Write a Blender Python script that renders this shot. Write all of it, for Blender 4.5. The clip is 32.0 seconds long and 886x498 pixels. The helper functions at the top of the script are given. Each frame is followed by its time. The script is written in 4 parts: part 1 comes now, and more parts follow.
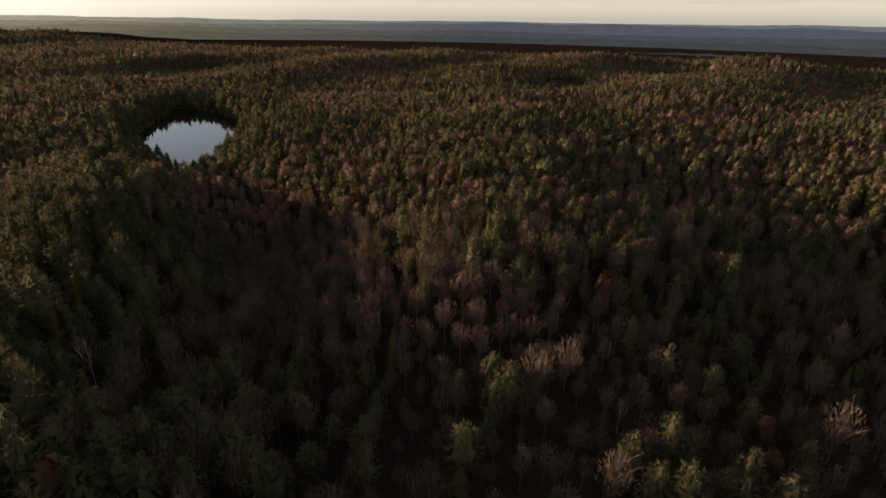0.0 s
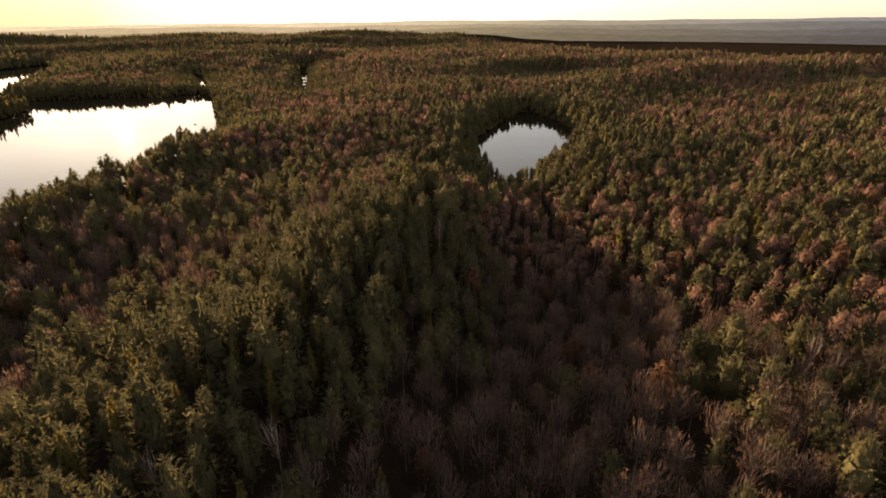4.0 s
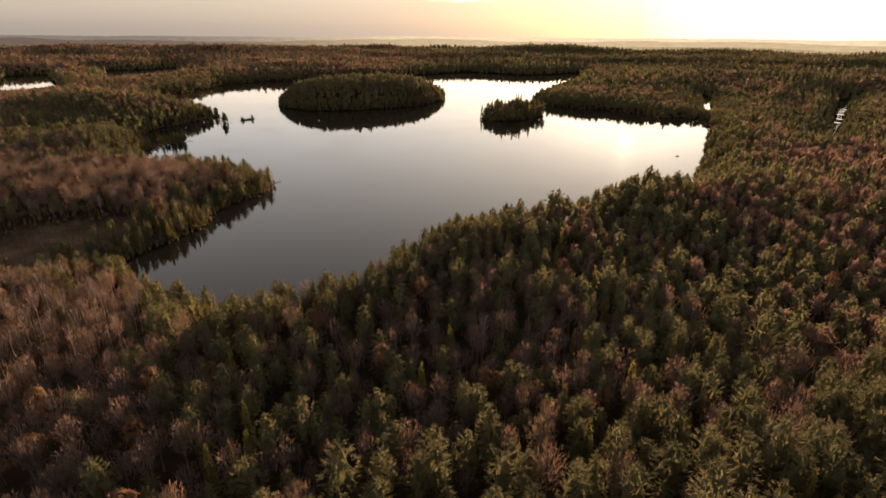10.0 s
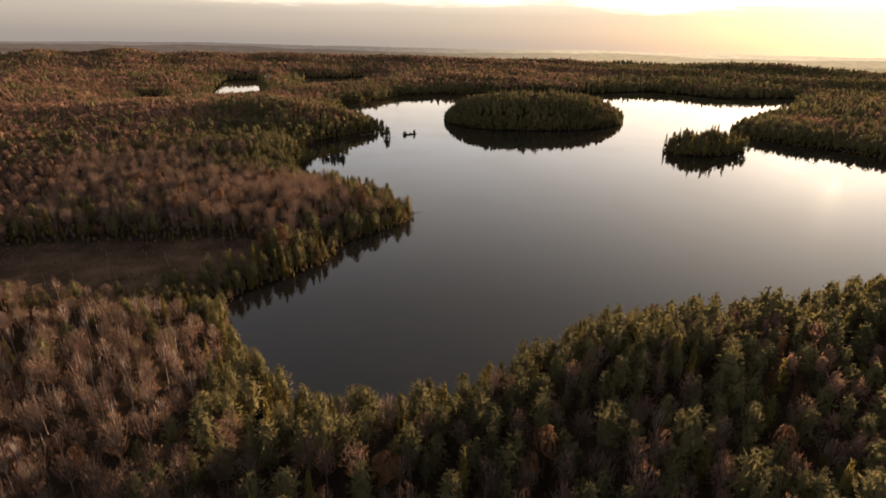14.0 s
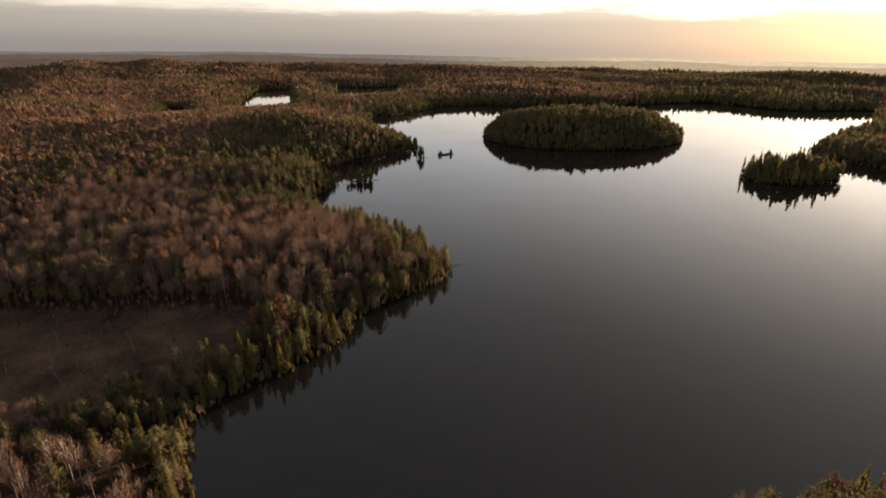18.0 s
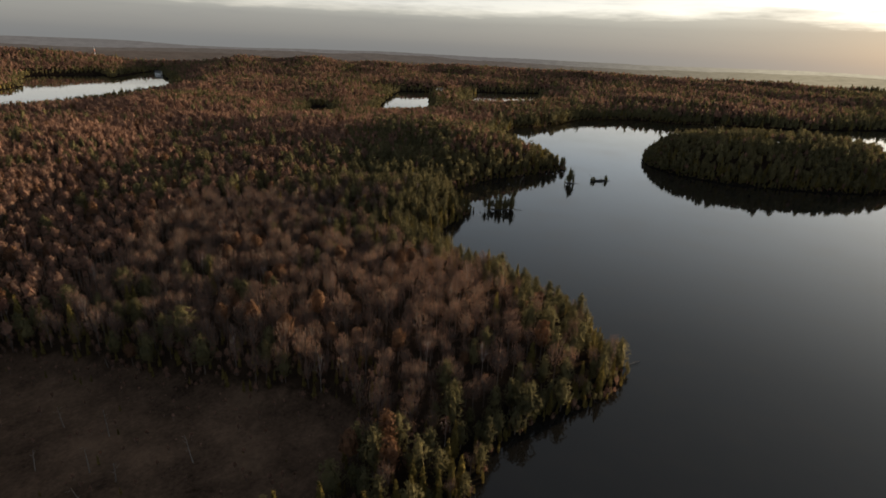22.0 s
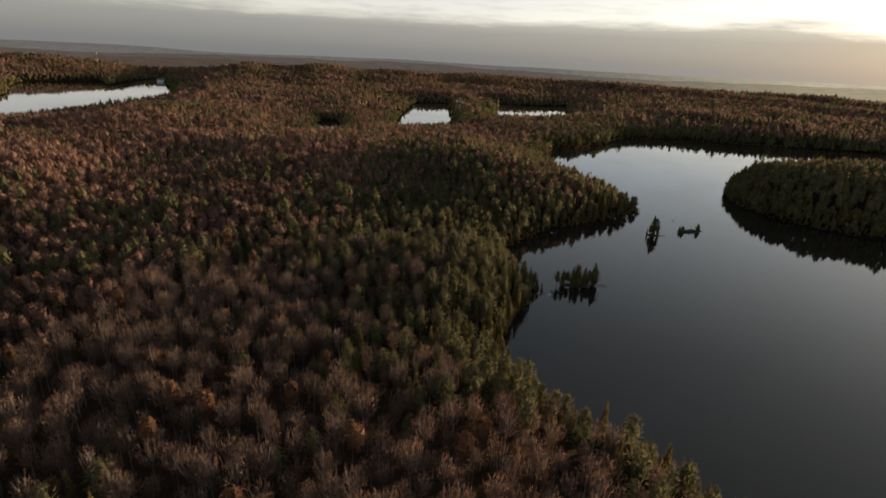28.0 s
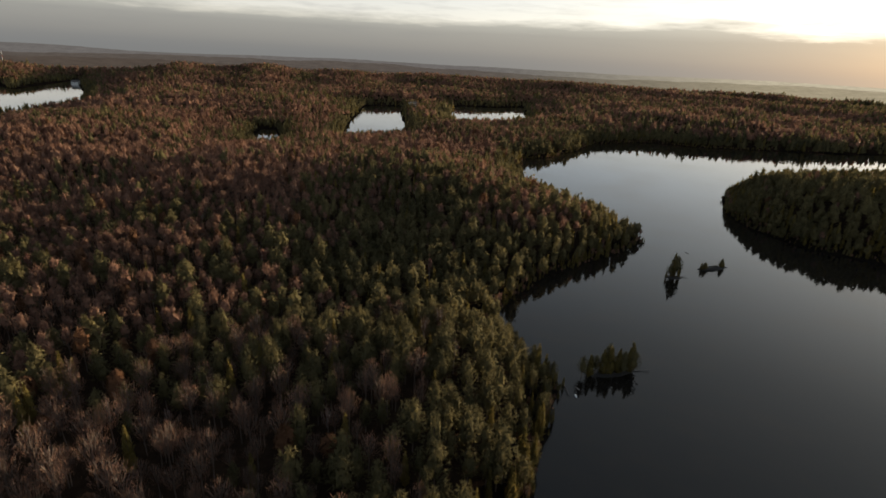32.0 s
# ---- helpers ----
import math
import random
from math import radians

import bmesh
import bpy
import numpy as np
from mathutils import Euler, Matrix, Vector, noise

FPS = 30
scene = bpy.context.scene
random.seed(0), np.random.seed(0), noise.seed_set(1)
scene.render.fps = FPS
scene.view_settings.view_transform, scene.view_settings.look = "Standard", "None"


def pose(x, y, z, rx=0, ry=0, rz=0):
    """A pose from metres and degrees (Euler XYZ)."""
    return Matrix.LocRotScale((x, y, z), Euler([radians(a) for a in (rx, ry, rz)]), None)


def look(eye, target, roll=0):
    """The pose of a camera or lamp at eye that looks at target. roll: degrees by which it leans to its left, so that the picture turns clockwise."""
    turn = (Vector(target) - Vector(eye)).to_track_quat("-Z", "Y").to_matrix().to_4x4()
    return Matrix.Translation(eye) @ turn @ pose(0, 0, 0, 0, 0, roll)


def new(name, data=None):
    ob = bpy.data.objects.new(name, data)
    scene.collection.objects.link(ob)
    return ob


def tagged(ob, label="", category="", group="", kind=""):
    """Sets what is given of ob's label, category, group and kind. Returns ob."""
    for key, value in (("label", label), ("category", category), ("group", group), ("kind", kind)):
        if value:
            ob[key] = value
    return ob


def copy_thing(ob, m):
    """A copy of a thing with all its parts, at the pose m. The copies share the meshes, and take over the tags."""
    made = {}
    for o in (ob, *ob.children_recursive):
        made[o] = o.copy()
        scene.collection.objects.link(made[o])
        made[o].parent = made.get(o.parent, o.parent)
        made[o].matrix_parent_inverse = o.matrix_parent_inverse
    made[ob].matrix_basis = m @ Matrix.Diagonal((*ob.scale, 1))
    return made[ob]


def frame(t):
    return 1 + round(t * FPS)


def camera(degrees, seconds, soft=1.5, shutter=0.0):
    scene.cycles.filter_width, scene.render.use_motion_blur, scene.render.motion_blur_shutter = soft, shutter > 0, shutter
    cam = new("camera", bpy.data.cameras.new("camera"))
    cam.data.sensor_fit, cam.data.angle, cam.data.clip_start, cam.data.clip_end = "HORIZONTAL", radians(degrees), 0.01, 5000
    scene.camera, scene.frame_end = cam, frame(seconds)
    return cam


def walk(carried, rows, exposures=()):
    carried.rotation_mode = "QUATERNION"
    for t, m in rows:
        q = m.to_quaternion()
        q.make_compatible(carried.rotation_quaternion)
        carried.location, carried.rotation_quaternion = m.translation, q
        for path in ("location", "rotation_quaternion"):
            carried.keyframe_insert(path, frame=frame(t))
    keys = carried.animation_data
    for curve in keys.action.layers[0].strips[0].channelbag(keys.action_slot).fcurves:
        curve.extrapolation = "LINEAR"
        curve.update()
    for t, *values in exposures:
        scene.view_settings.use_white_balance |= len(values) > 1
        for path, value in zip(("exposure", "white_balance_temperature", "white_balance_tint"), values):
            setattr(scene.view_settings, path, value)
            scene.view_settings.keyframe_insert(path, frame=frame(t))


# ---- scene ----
# The camera: seconds, place, heading, pitch, roll.
cam = camera(80.5, 32.0, soft=1.7)
PATH_ROWS = [
    (0.0, 0.00, 0.02, 84.82, -0.25, -23.81, 0.77),
    (0.5, 0.17, 5.90, 85.10, 3.57, -23.84, 0.82),
    (1.0, 0.25, 11.76, 85.37, 7.20, -23.88, 0.89),
    (1.5, 0.17, 17.57, 85.66, 12.32, -23.94, 1.00),
    (2.0, -0.13, 23.30, 85.95, 17.81, -23.99, 1.09),
    (2.5, -0.68, 28.95, 86.26, 24.03, -24.07, 1.08),
    (4.5, -9.13, 49.40, 87.96, 40.95, -23.63, -1.01),
    (5.0, -12.74, 53.80, 88.41, 46.31, -23.48, -0.92),
    (5.5, -16.63, 58.05, 88.86, 50.39, -23.38, -0.74),
    (6.0, -20.81, 62.12, 89.31, 54.75, -23.26, -0.73),
    (6.5, -25.29, 65.99, 89.76, 59.82, -23.21, -0.46),
    (7.0, -30.07, 69.61, 90.21, 62.53, -23.07, -0.41),
    (7.5, -35.16, 72.97, 90.65, 67.17, -22.98, -0.18),
    (8.0, -40.55, 76.05, 91.09, 71.64, -22.85, -0.23),
    (8.5, -46.23, 78.83, 91.52, 75.51, -22.75, -0.09),
    (9.0, -52.17, 81.31, 91.95, 79.27, -22.65, 0.05),
    (9.5, -58.37, 83.47, 92.37, 83.08, -22.50, 0.20),
    (10.0, -64.79, 85.30, 92.78, 86.56, -22.41, 0.32),
    (10.5, -71.40, 86.80, 93.18, 90.54, -22.21, 0.50),
    (11.0, -78.17, 87.97, 93.58, 93.76, -22.04, 0.65),
    (11.5, -85.07, 88.83, 93.96, 96.14, -21.85, 0.78),
    (12.0, -92.08, 89.39, 94.35, 98.15, -21.74, 0.86),
    (13.0, -106.45, 89.32, 95.11, 101.62, -21.58, 1.04),
    (14.0, -121.37, 87.49, 95.85, 104.66, -21.42, 1.18),
    (14.5, -128.95, 86.09, 96.20, 105.20, -21.28, 1.15),
    (16.5, -160.31, 75.34, 97.40, 106.51, -20.88, 0.90),
    (17.0, -168.16, 71.60, 97.63, 106.57, -20.80, 0.87),
    (18.0, -183.75, 63.36, 98.04, 108.34, -20.72, 0.86),
    (19.0, -198.94, 53.82, 98.37, 112.29, -20.85, 1.40),
    (20.0, -213.82, 43.33, 98.64, 118.16, -20.94, 2.08),
    (21.0, -228.32, 32.31, 98.85, 121.34, -20.91, 2.40),
    (22.0, -242.06, 20.72, 99.03, 121.97, -20.76, 2.56),
    (23.0, -254.99, 8.43, 99.18, 122.52, -20.57, 2.65),
    (24.0, -267.34, -4.37, 99.30, 122.81, -20.41, 2.75),
    (25.0, -279.61, -17.44, 99.36, 123.07, -20.34, 2.84),
    (25.5, -285.96, -24.01, 99.36, 123.22, -20.30, 2.93),
    (27.5, -314.47, -50.62, 99.14, 123.41, -20.06, 3.07),
    (28.0, -322.11, -57.35, 99.06, 122.99, -20.03, 3.04),
    (29.0, -337.72, -70.77, 98.90, 122.01, -20.00, 2.98),
    (30.0, -353.69, -83.91, 98.74, 120.37, -19.96, 2.90),
    (31.0, -369.83, -96.55, 98.59, 119.65, -20.01, 2.72),
    (32.0, -385.93, -108.72, 98.45, 117.55, -19.83, 2.92),
]
walk(cam, [(t, pose(x, y, z, 90 + pitch, 0, yaw) @ pose(0, 0, 0, 0, 0, roll)) for t, x, y, z, yaw, pitch, roll in PATH_ROWS],
     exposures=[(0.0, 0.18, 6300, 7), (2.5, 0.50, 6700, 9), (5.0, 1.20, 8100, 15), (9.0, 1.10, 7800, 15), (14.0, 1.02, 7600, 15), (17.0, 0.92, 7400, 14), (18.2, 0.78, 7100, 14), (19.4, 0.48, 6600, 8), (22.0, 0.40, 6500, 6), (28.0, 0.40, 6500, 6), (32.0, 0.40, 6500, 6)])

# ---- sun and sky ----
SUN_YAW, SUN_UP = 67.5, 4.8
sun_dir = Vector((-math.sin(radians(SUN_YAW)) * math.cos(radians(SUN_UP)), math.cos(radians(SUN_YAW)) * math.cos(radians(SUN_UP)), math.sin(radians(SUN_UP))))
sun_data = bpy.data.lights.new("sun", "SUN")
sun_data.energy, sun_data.angle, sun_data.color = 9.5, radians(1.2), (1.0, 0.78, 0.54)
sun = new("sun", sun_data)
sun.matrix_world = look((0, 0, 300), tuple(Vector((0, 0, 300)) - sun_dir))


class Graph:
    """A small helper to wire shader nodes."""

    def __init__(self, tree):
        self.tree = tree
        tree.nodes.clear()

    def node(self, kind, ins=None, **props):
        n = self.tree.nodes.new(kind)
        for key, value in props.items():
            setattr(n, key, value)
        for key, value in (ins or {}).items():
            sock = n.inputs[key]
            if isinstance(value, bpy.types.NodeSocket):
                self.tree.links.new(value, sock)
            else:
                sock.default_value = value
        return n

    def math(self, op, a, b=0.0, c=0.0, clamp=False):
        return self.node("ShaderNodeMath", {0: a, 1: b, 2: c}, operation=op, use_clamp=clamp).outputs[0]

    def mix(self, fac, a, b, blend="MIX"):
        n = self.node("ShaderNodeMix", {0: fac, 6: a, 7: b}, data_type="RGBA", blend_type=blend)
        return n.outputs[2]

    def ramp(self, fac, stops):
        n = self.node("ShaderNodeValToRGB", {0: fac})
        el = n.color_ramp.elements
        while len(el) < len(stops):
            el.new(0.5)
        for e, (p, c) in zip(el, stops):
            e.position, e.color = p, (*c, 1) if len(c) == 3 else c
        return n.outputs[0]

    def noise(self, vec, scale, detail=3.0, rough=0.55):
        return self.node("ShaderNodeTexNoise", {"Vector": vec, "Scale": scale, "Detail": detail, "Roughness": rough}).outputs[0]


world = bpy.data.worlds.new("sky")
scene.world = world
world.use_nodes = True
g = Graph(world.node_tree)
sky = g.node("ShaderNodeTexSky", sky_type="NISHITA", sun_disc=False, sun_elevation=radians(SUN_UP), sun_rotation=radians(-SUN_YAW), altitude=200.0, air_density=1.0, dust_density=2.0, ozone_density=1.0)
way = g.node("ShaderNodeTexCoord").outputs["Generated"]
sep = g.node("ShaderNodeSeparateXYZ", {0: way})
up = sep.outputs[2]
near_sun = g.node("ShaderNodeVectorMath", {0: way, 1: tuple(sun_dir)}, operation="DOT_PRODUCT").outputs["Value"]
near_sun = g.math("MAXIMUM", near_sun, 0.0)
glow = g.math("ADD", g.math("MULTIPLY", g.math("POWER", near_sun, 190.0), 1.0), g.math("MULTIPLY", g.math("POWER", near_sun, 20.0), 0.36))
glow = g.math("ADD", glow, g.math("MULTIPLY", g.math("POWER", near_sun, 3.0), 0.29))
low = g.math("POWER", 2.718, g.math("MULTIPLY", g.math("MAXIMUM", up, 0.0), -11.0))
glow = g.math("ADD", glow, g.math("MULTIPLY", g.math("MULTIPLY", g.math("POWER", near_sun, 5.0), low), 0.62))
# thin high cloud: cream near the horizon, greyer overhead
veil = g.ramp(up, [(0.0, (0.55, 0.49, 0.41)), (0.02, (0.76, 0.66, 0.51)), (0.07, (0.665, 0.635, 0.59)), (0.18, (0.475, 0.54, 0.635)), (0.30, (0.370, 0.420, 0.495)), (0.45, (0.226, 0.262, 0.322)), (1.0, (0.115, 0.148, 0.205))])
# a low grey cloud bank over the south-west, with a ragged upper rim; its foot fades into blue-grey haze
stretch = g.node("ShaderNodeMapping", {"Vector": way, "Scale": (2.2, 2.2, 20.0)}).outputs[0]
rag = g.noise(stretch, 1.6, 6.0, 0.6)
side = g.node("ShaderNodeVectorMath", {0: way, 1: (-0.766, -0.643, 0.0)}, operation="DOT_PRODUCT").outputs["Value"]
rim = g.math("MULTIPLY_ADD", rag, 0.070, 0.040)
bank = g.math("MULTIPLY", g.math("SUBTRACT", rim, up), 60.0, clamp=True)
bank = g.math("MULTIPLY", bank, g.math("MULTIPLY_ADD", side, 2.4, -0.12, clamp=True))
bank = g.math("MULTIPLY", bank, 0.92)
body = g.ramp(g.math("MULTIPLY", g.math("ADD", up, 0.02), 12.0), [(0.0, (0.140, 0.145, 0.155)), (0.35, (0.158, 0.162, 0.172)), (0.8, (0.245, 0.240, 0.236)), (1.0, (0.37, 0.358, 0.335))])
streak = g.math("MULTIPLY", g.math("SUBTRACT", g.noise(stretch, 5.0, 4.0, 0.6), 0.48), 3.0, clamp=True)
streak = g.math("MULTIPLY", streak, g.math("MULTIPLY", g.math("SUBTRACT", up, 0.012), 30.0, clamp=True))
veil = g.mix(g.math("MULTIPLY", streak, 0.55), veil, (0.33, 0.32, 0.33, 1))
veil = g.mix(bank, veil, body)
bright = g.mix(1.0, veil, g.mix(g.math("MULTIPLY", glow, g.math("MULTIPLY_ADD", bank, -0.95, 1.0)), (0, 0, 0, 1), (1.0, 0.91, 0.75, 1)), "ADD")
col = g.mix(1.0, g.mix(1.0, sky.outputs[0], (0.010, 0.010, 0.010, 1), "MULTIPLY"), bright, "ADD")
bg = g.node("ShaderNodeBackground", {"Color": col, "Strength": 0.9})
g.node("ShaderNodeOutputWorld", {"Surface": bg.outputs[0]})

# ---- materials ----


def material(name):
    m = bpy.data.materials.new(name)
    m.use_nodes = True
    return m, Graph(m.node_tree)


def leafy(name, dark, light, grain, translucent=0.3, rough=0.92):
    """Foliage or twigs: colour varied from leaf to leaf, from tree to tree and from stand to stand."""
    m, g = material(name)
    geo = g.node("ShaderNodeNewGeometry")
    one = geo.outputs["Random Per Island"]
    info = g.node("ShaderNodeObjectInfo").outputs["Random"]
    place = geo.outputs["Position"]
    tree = g.noise(place, 0.16, 2.0)
    stand = g.noise(place, 0.012, 3.0)
    f = g.math("ADD", g.math("MULTIPLY", one, grain), g.math("MULTIPLY", tree, 0.75))
    f = g.math("ADD", f, g.math("MULTIPLY", info, 0.12))
    f = g.math("ADD", f, g.math("MULTIPLY_ADD", stand, 0.7, -0.55), clamp=True)
    col = g.mix(f, (*dark, 1), (*light, 1))
    relief = g.node("ShaderNodeBump", {"Strength": 0.8, "Distance": 0.35, "Height": g.noise(place, 1.6, 3.0, 0.65)}).outputs[0]
    a = g.node("ShaderNodeBsdfPrincipled", {"Base Color": col, "Roughness": rough, "Specular IOR Level": 0.06, "Normal": relief})
    b = g.node("ShaderNodeBsdfTranslucent", {"Color": col, "Normal": relief})
    s = g.node("ShaderNodeMixShader", {0: translucent, 1: a.outputs[0], 2: b.outputs[0]})
    g.node("ShaderNodeOutputMaterial", {"Surface": s.outputs[0]})
    return m


def rough_matter(name, dark, light, scale, bump=0.3, rough=0.85, fine=8.0):
    m, g = material(name)
    place = g.node("ShaderNodeNewGeometry").outputs["Position"]
    big = g.noise(place, scale, 4.0)
    small = g.noise(place, scale * fine, 3.0)
    f = g.math("MULTIPLY_ADD", small, 0.6, g.math("MULTIPLY_ADD", big, 1.4, -0.55), clamp=True)
    col = g.mix(f, (*dark, 1), (*light, 1))
    b = g.node("ShaderNodeBump", {"Strength": bump, "Height": small})
    p = g.node("ShaderNodeBsdfPrincipled", {"Base Color": col, "Roughness": rough, "Normal": b.outputs[0], "Specular IOR Level": 0.3})
    g.node("ShaderNodeOutputMaterial", {"Surface": p.outputs[0]})
    return m


PINE = leafy("pine_needles", (0.042, 0.040, 0.021), (0.225, 0.182, 0.082), 0.26, 0.42)
CEDAR = leafy("cedar_foliage", (0.050, 0.045, 0.016), (0.265, 0.190, 0.055), 0.24, 0.42)
TWIGS = leafy("bare_twigs", (0.092, 0.054, 0.041), (0.35, 0.196, 0.132), 0.28, 0.40)
RUST = leafy("rusty_oak_leaves", (0.070, 0.036, 0.020), (0.185, 0.094, 0.050), 0.3)
BIRCH_TWIGS = leafy("birch_twigs", (0.080, 0.042, 0.033), (0.25, 0.128, 0.090), 0.35, 0.25)
BARK = rough_matter("grey_bark", (0.05, 0.038, 0.031), (0.17, 0.125, 0.10), 1.5)
BIRCH_BARK = rough_matter("birch_bark", (0.10, 0.08, 0.07), (0.42, 0.36, 0.31), 0.9)
DEAD_WOOD = rough_matter("silvered_dead_wood", (0.09, 0.075, 0.065), (0.24, 0.20, 0.17), 1.2)
ROCK = rough_matter("lake_rock", (0.012, 0.011, 0.010), (0.042, 0.037, 0.032), 0.8)

LITTER, g = material("forest_floor")
place = g.node("ShaderNodeNewGeometry").outputs["Position"]
big, small, tuss = g.noise(place, 0.02, 4.0), g.noise(place, 0.35, 4.0, 0.65), g.noise(place, 1.1, 3.0, 0.65)
litter = g.mix(g.math("MULTIPLY_ADD", small, 1.2, g.math("MULTIPLY_ADD", big, 0.8, -0.5), clamp=True), (0.010, 0.007, 0.005, 1), (0.042, 0.027, 0.017, 1))
sedge = g.mix(g.math("MULTIPLY_ADD", tuss, 1.0, g.math("MULTIPLY_ADD", g.noise(place, 0.05, 5.0, 0.65), 2.4, -1.2), clamp=True), (0.020, 0.013, 0.009, 1), (0.120, 0.074, 0.047, 1))
wet = g.node("ShaderNodeAttribute", attribute_name="sedge").outputs["Fac"]
wet = g.math("MULTIPLY_ADD", g.math("ADD", wet, g.math("MULTIPLY_ADD", small, 0.8, -0.4)), 4.0, -1.5, clamp=True)
b = g.node("ShaderNodeBump", {"Strength": 0.7, "Distance": 0.5, "Height": tuss})
mud = g.node("ShaderNodeAttribute", attribute_name="mud").outputs["Fac"]
p = g.node("ShaderNodeBsdfPrincipled", {"Base Color": g.mix(mud, g.mix(wet, litter, sedge), (0.010, 0.008, 0.006, 1)), "Roughness": 1.0, "Normal": b.outputs[0], "Specular IOR Level": 0.0})
g.node("ShaderNodeOutputMaterial", {"Surface": p.outputs[0]})

WATER, g = material("lake_water")
place = g.node("ShaderNodeNewGeometry").outputs["Position"]
ripple = g.noise(place, 0.9, 3.0)
patch = g.noise(place, 0.006, 2.0)
b = g.node("ShaderNodeBump", {"Strength": g.math("MULTIPLY_ADD", patch, 0.05, 0.0), "Distance": 0.05, "Height": ripple})
p = g.node("ShaderNodeBsdfPrincipled", {"Base Color": (0.009, 0.008, 0.007, 1), "Roughness": 0.03, "IOR": 1.333, "Normal": b.outputs[0]})
g.node("ShaderNodeOutputMaterial", {"Surface": p.outputs[0]})

# ---- the plan: waters, marsh, stands ----
SHORE_EAST = [(-533, 356), (-481, 330), (-463, 322), (-430, 296), (-352, 246), (-354, 228), (-350, 211), (-345, 191), (-334, 176), (-311, 167), (-309, 148), (-306, 132),
              (-297, 113), (-288, 100), (-275, 88), (-262, 77), (-247, 66), (-237, 58), (-229, 46), (-225, 33), (-223, 22), (-229, 10), (-237, -2), (-250, -18)]
SHORE_MARSH = [(-262, -30), (-275, -39), (-288, -38), (-304, -30), (-324, -22), (-341, -25), (-362, -20), (-378, -11), (-394, -5), (-408, -8)]
SHORE_SOUTH = [(-421, -23), (-439, -41), (-447, -61), (-451, -82), (-456, -103), (-466, -122), (-481, -133), (-495, -136), (-515, -138), (-535, -140), (-541, -152), (-552, -169),
               (-572, -180), (-594, -179), (-625, -173), (-655, -161), (-690, -148), (-710, -142), (-722, -150), (-735, -168), (-745, -183), (-772, -210), (-782, -232)]
SHORE_WEST = [(-815, -255), (-870, -288), (-936, -300), (-971, -281), (-1035, -271), (-1120, -270), (-1165, -238), (-1205, -200), (-1208, -140), (-1260, -50), (-1320, 60),
              (-1430, 165), (-1480, 225), (-1430, 290), (-1365, 348), (-1390, 420), (-1450, 520), (-1425, 525)]
SHORE_NORTH = [(-1290, 470), (-1120, 410), (-1000, 330), (-925, 293), (-870, 268), (-830, 262), (-800, 275), (-765, 310), (-750, 343), (-715, 369), (-680, 378), (-690, 407), (-665, 425), (-600, 400)]
LAKE = SHORE_EAST + SHORE_MARSH + SHORE_SOUTH + SHORE_WEST + SHORE_NORTH
BIG_ISLAND = [(-788, -84), (-762, -50), (-756, -8), (-768, 31), (-788, 74), (-820, 110), (-866, 132), (-915, 138), (-972, 100), (-978, 20), (-945, -55), (-887, -102), (-823, -99)]
SMALL_ISLAND = [(-692, 166), (-672, 176), (-662, 197), (-678, 222), (-706, 243), (-733, 250), (-741, 238), (-733, 208), (-712, 176)]
POND = [(-147, 283), (-155, 300), (-190, 335), (-215, 370), (-232, 400), (-245, 457), (-258, 515), (-248, 523), (-212, 499), (-185, 470), (-168, 440), (-155, 405), (-147, 375), (-147, 350), (-146, 325), (-138, 305), (-139, 286)]
SOUTH_LAKE = [(-450, -825), (-548, -852), (-636, -898), (-762, -978), (-882, -1055), (-1000, -1250), (-1235, -1705), (-1045, -1525), (-940, -1400), (-995, -1570), (-835, -1565), (-745, -1390), (-695, -1235), (-600, -1120), (-430, -1010)]
WEST_POND = [(-915, -535), (-980, -500), (-1040, -520), (-1370, -745), (-1345, -785), (-1305, -790), (-1050, -630)]
BOG_POOL = [(-800, -565), (-812, -557), (-850, -575), (-915, -650), (-900, -664), (-838, -610)]
FAR_POOL = [(-1180, -510), (-1225, -455), (-1320, -435), (-1640, -560), (-1560, -600), (-1510, -680), (-1330, -600)]
NORTH_POOL = [(-705, 447), (-717, 463), (-890, 556), (-935, 562)]
NORTH_POOL_B = [(-535, 475), (-556, 500), (-885, 785), (-862, 745)]
WATERS = [LAKE, POND, SOUTH_LAKE, WEST_POND, BOG_POOL, FAR_POOL, NORTH_POOL, NORTH_POOL_B]
ISLANDS = [BIG_ISLAND, SMALL_ISLAND]
MARSH = [(-285, -183), (-303, -150), (-311, -125), (-322, -98), (-335, -72), (-330, -55), (-302, -48), (-282, -54), (-262, -72), (-247, -98), (-250, -130), (-262, -165)]
BIRCH_STAND = [(-232, -90), (-242, -58), (-256, -36), (-236, -8), (-205, 4), (-178, -20), (-186, -80)]


def outline(poly, x, y):
    """Signed distance to a closed outline: positive inside."""
    p = np.array(poly, float)
    q = np.roll(p, -1, 0)
    out = np.empty(len(x))
    for i in range(0, len(x), 20000):
        a, b = x[i:i + 20000, None], y[i:i + 20000, None]
        d = q - p
        t = np.clip(((a - p[:, 0]) * d[:, 0] + (b - p[:, 1]) * d[:, 1]) / (d ** 2).sum(1), 0, 1)
        dist = np.hypot(a - p[:, 0] - t * d[:, 0], b - p[:, 1] - t * d[:, 1]).min(1)
        cross = ((p[:, 1] > b) != (q[:, 1] > b)) & (a < p[:, 0] + (b - p[:, 1]) / np.where(q[:, 1] == p[:, 1], 1e-9, q[:, 1] - p[:, 1]) * d[:, 0])
        out[i:i + 20000] = dist * np.where(cross.sum(1) % 2 == 1, 1, -1)
    return out


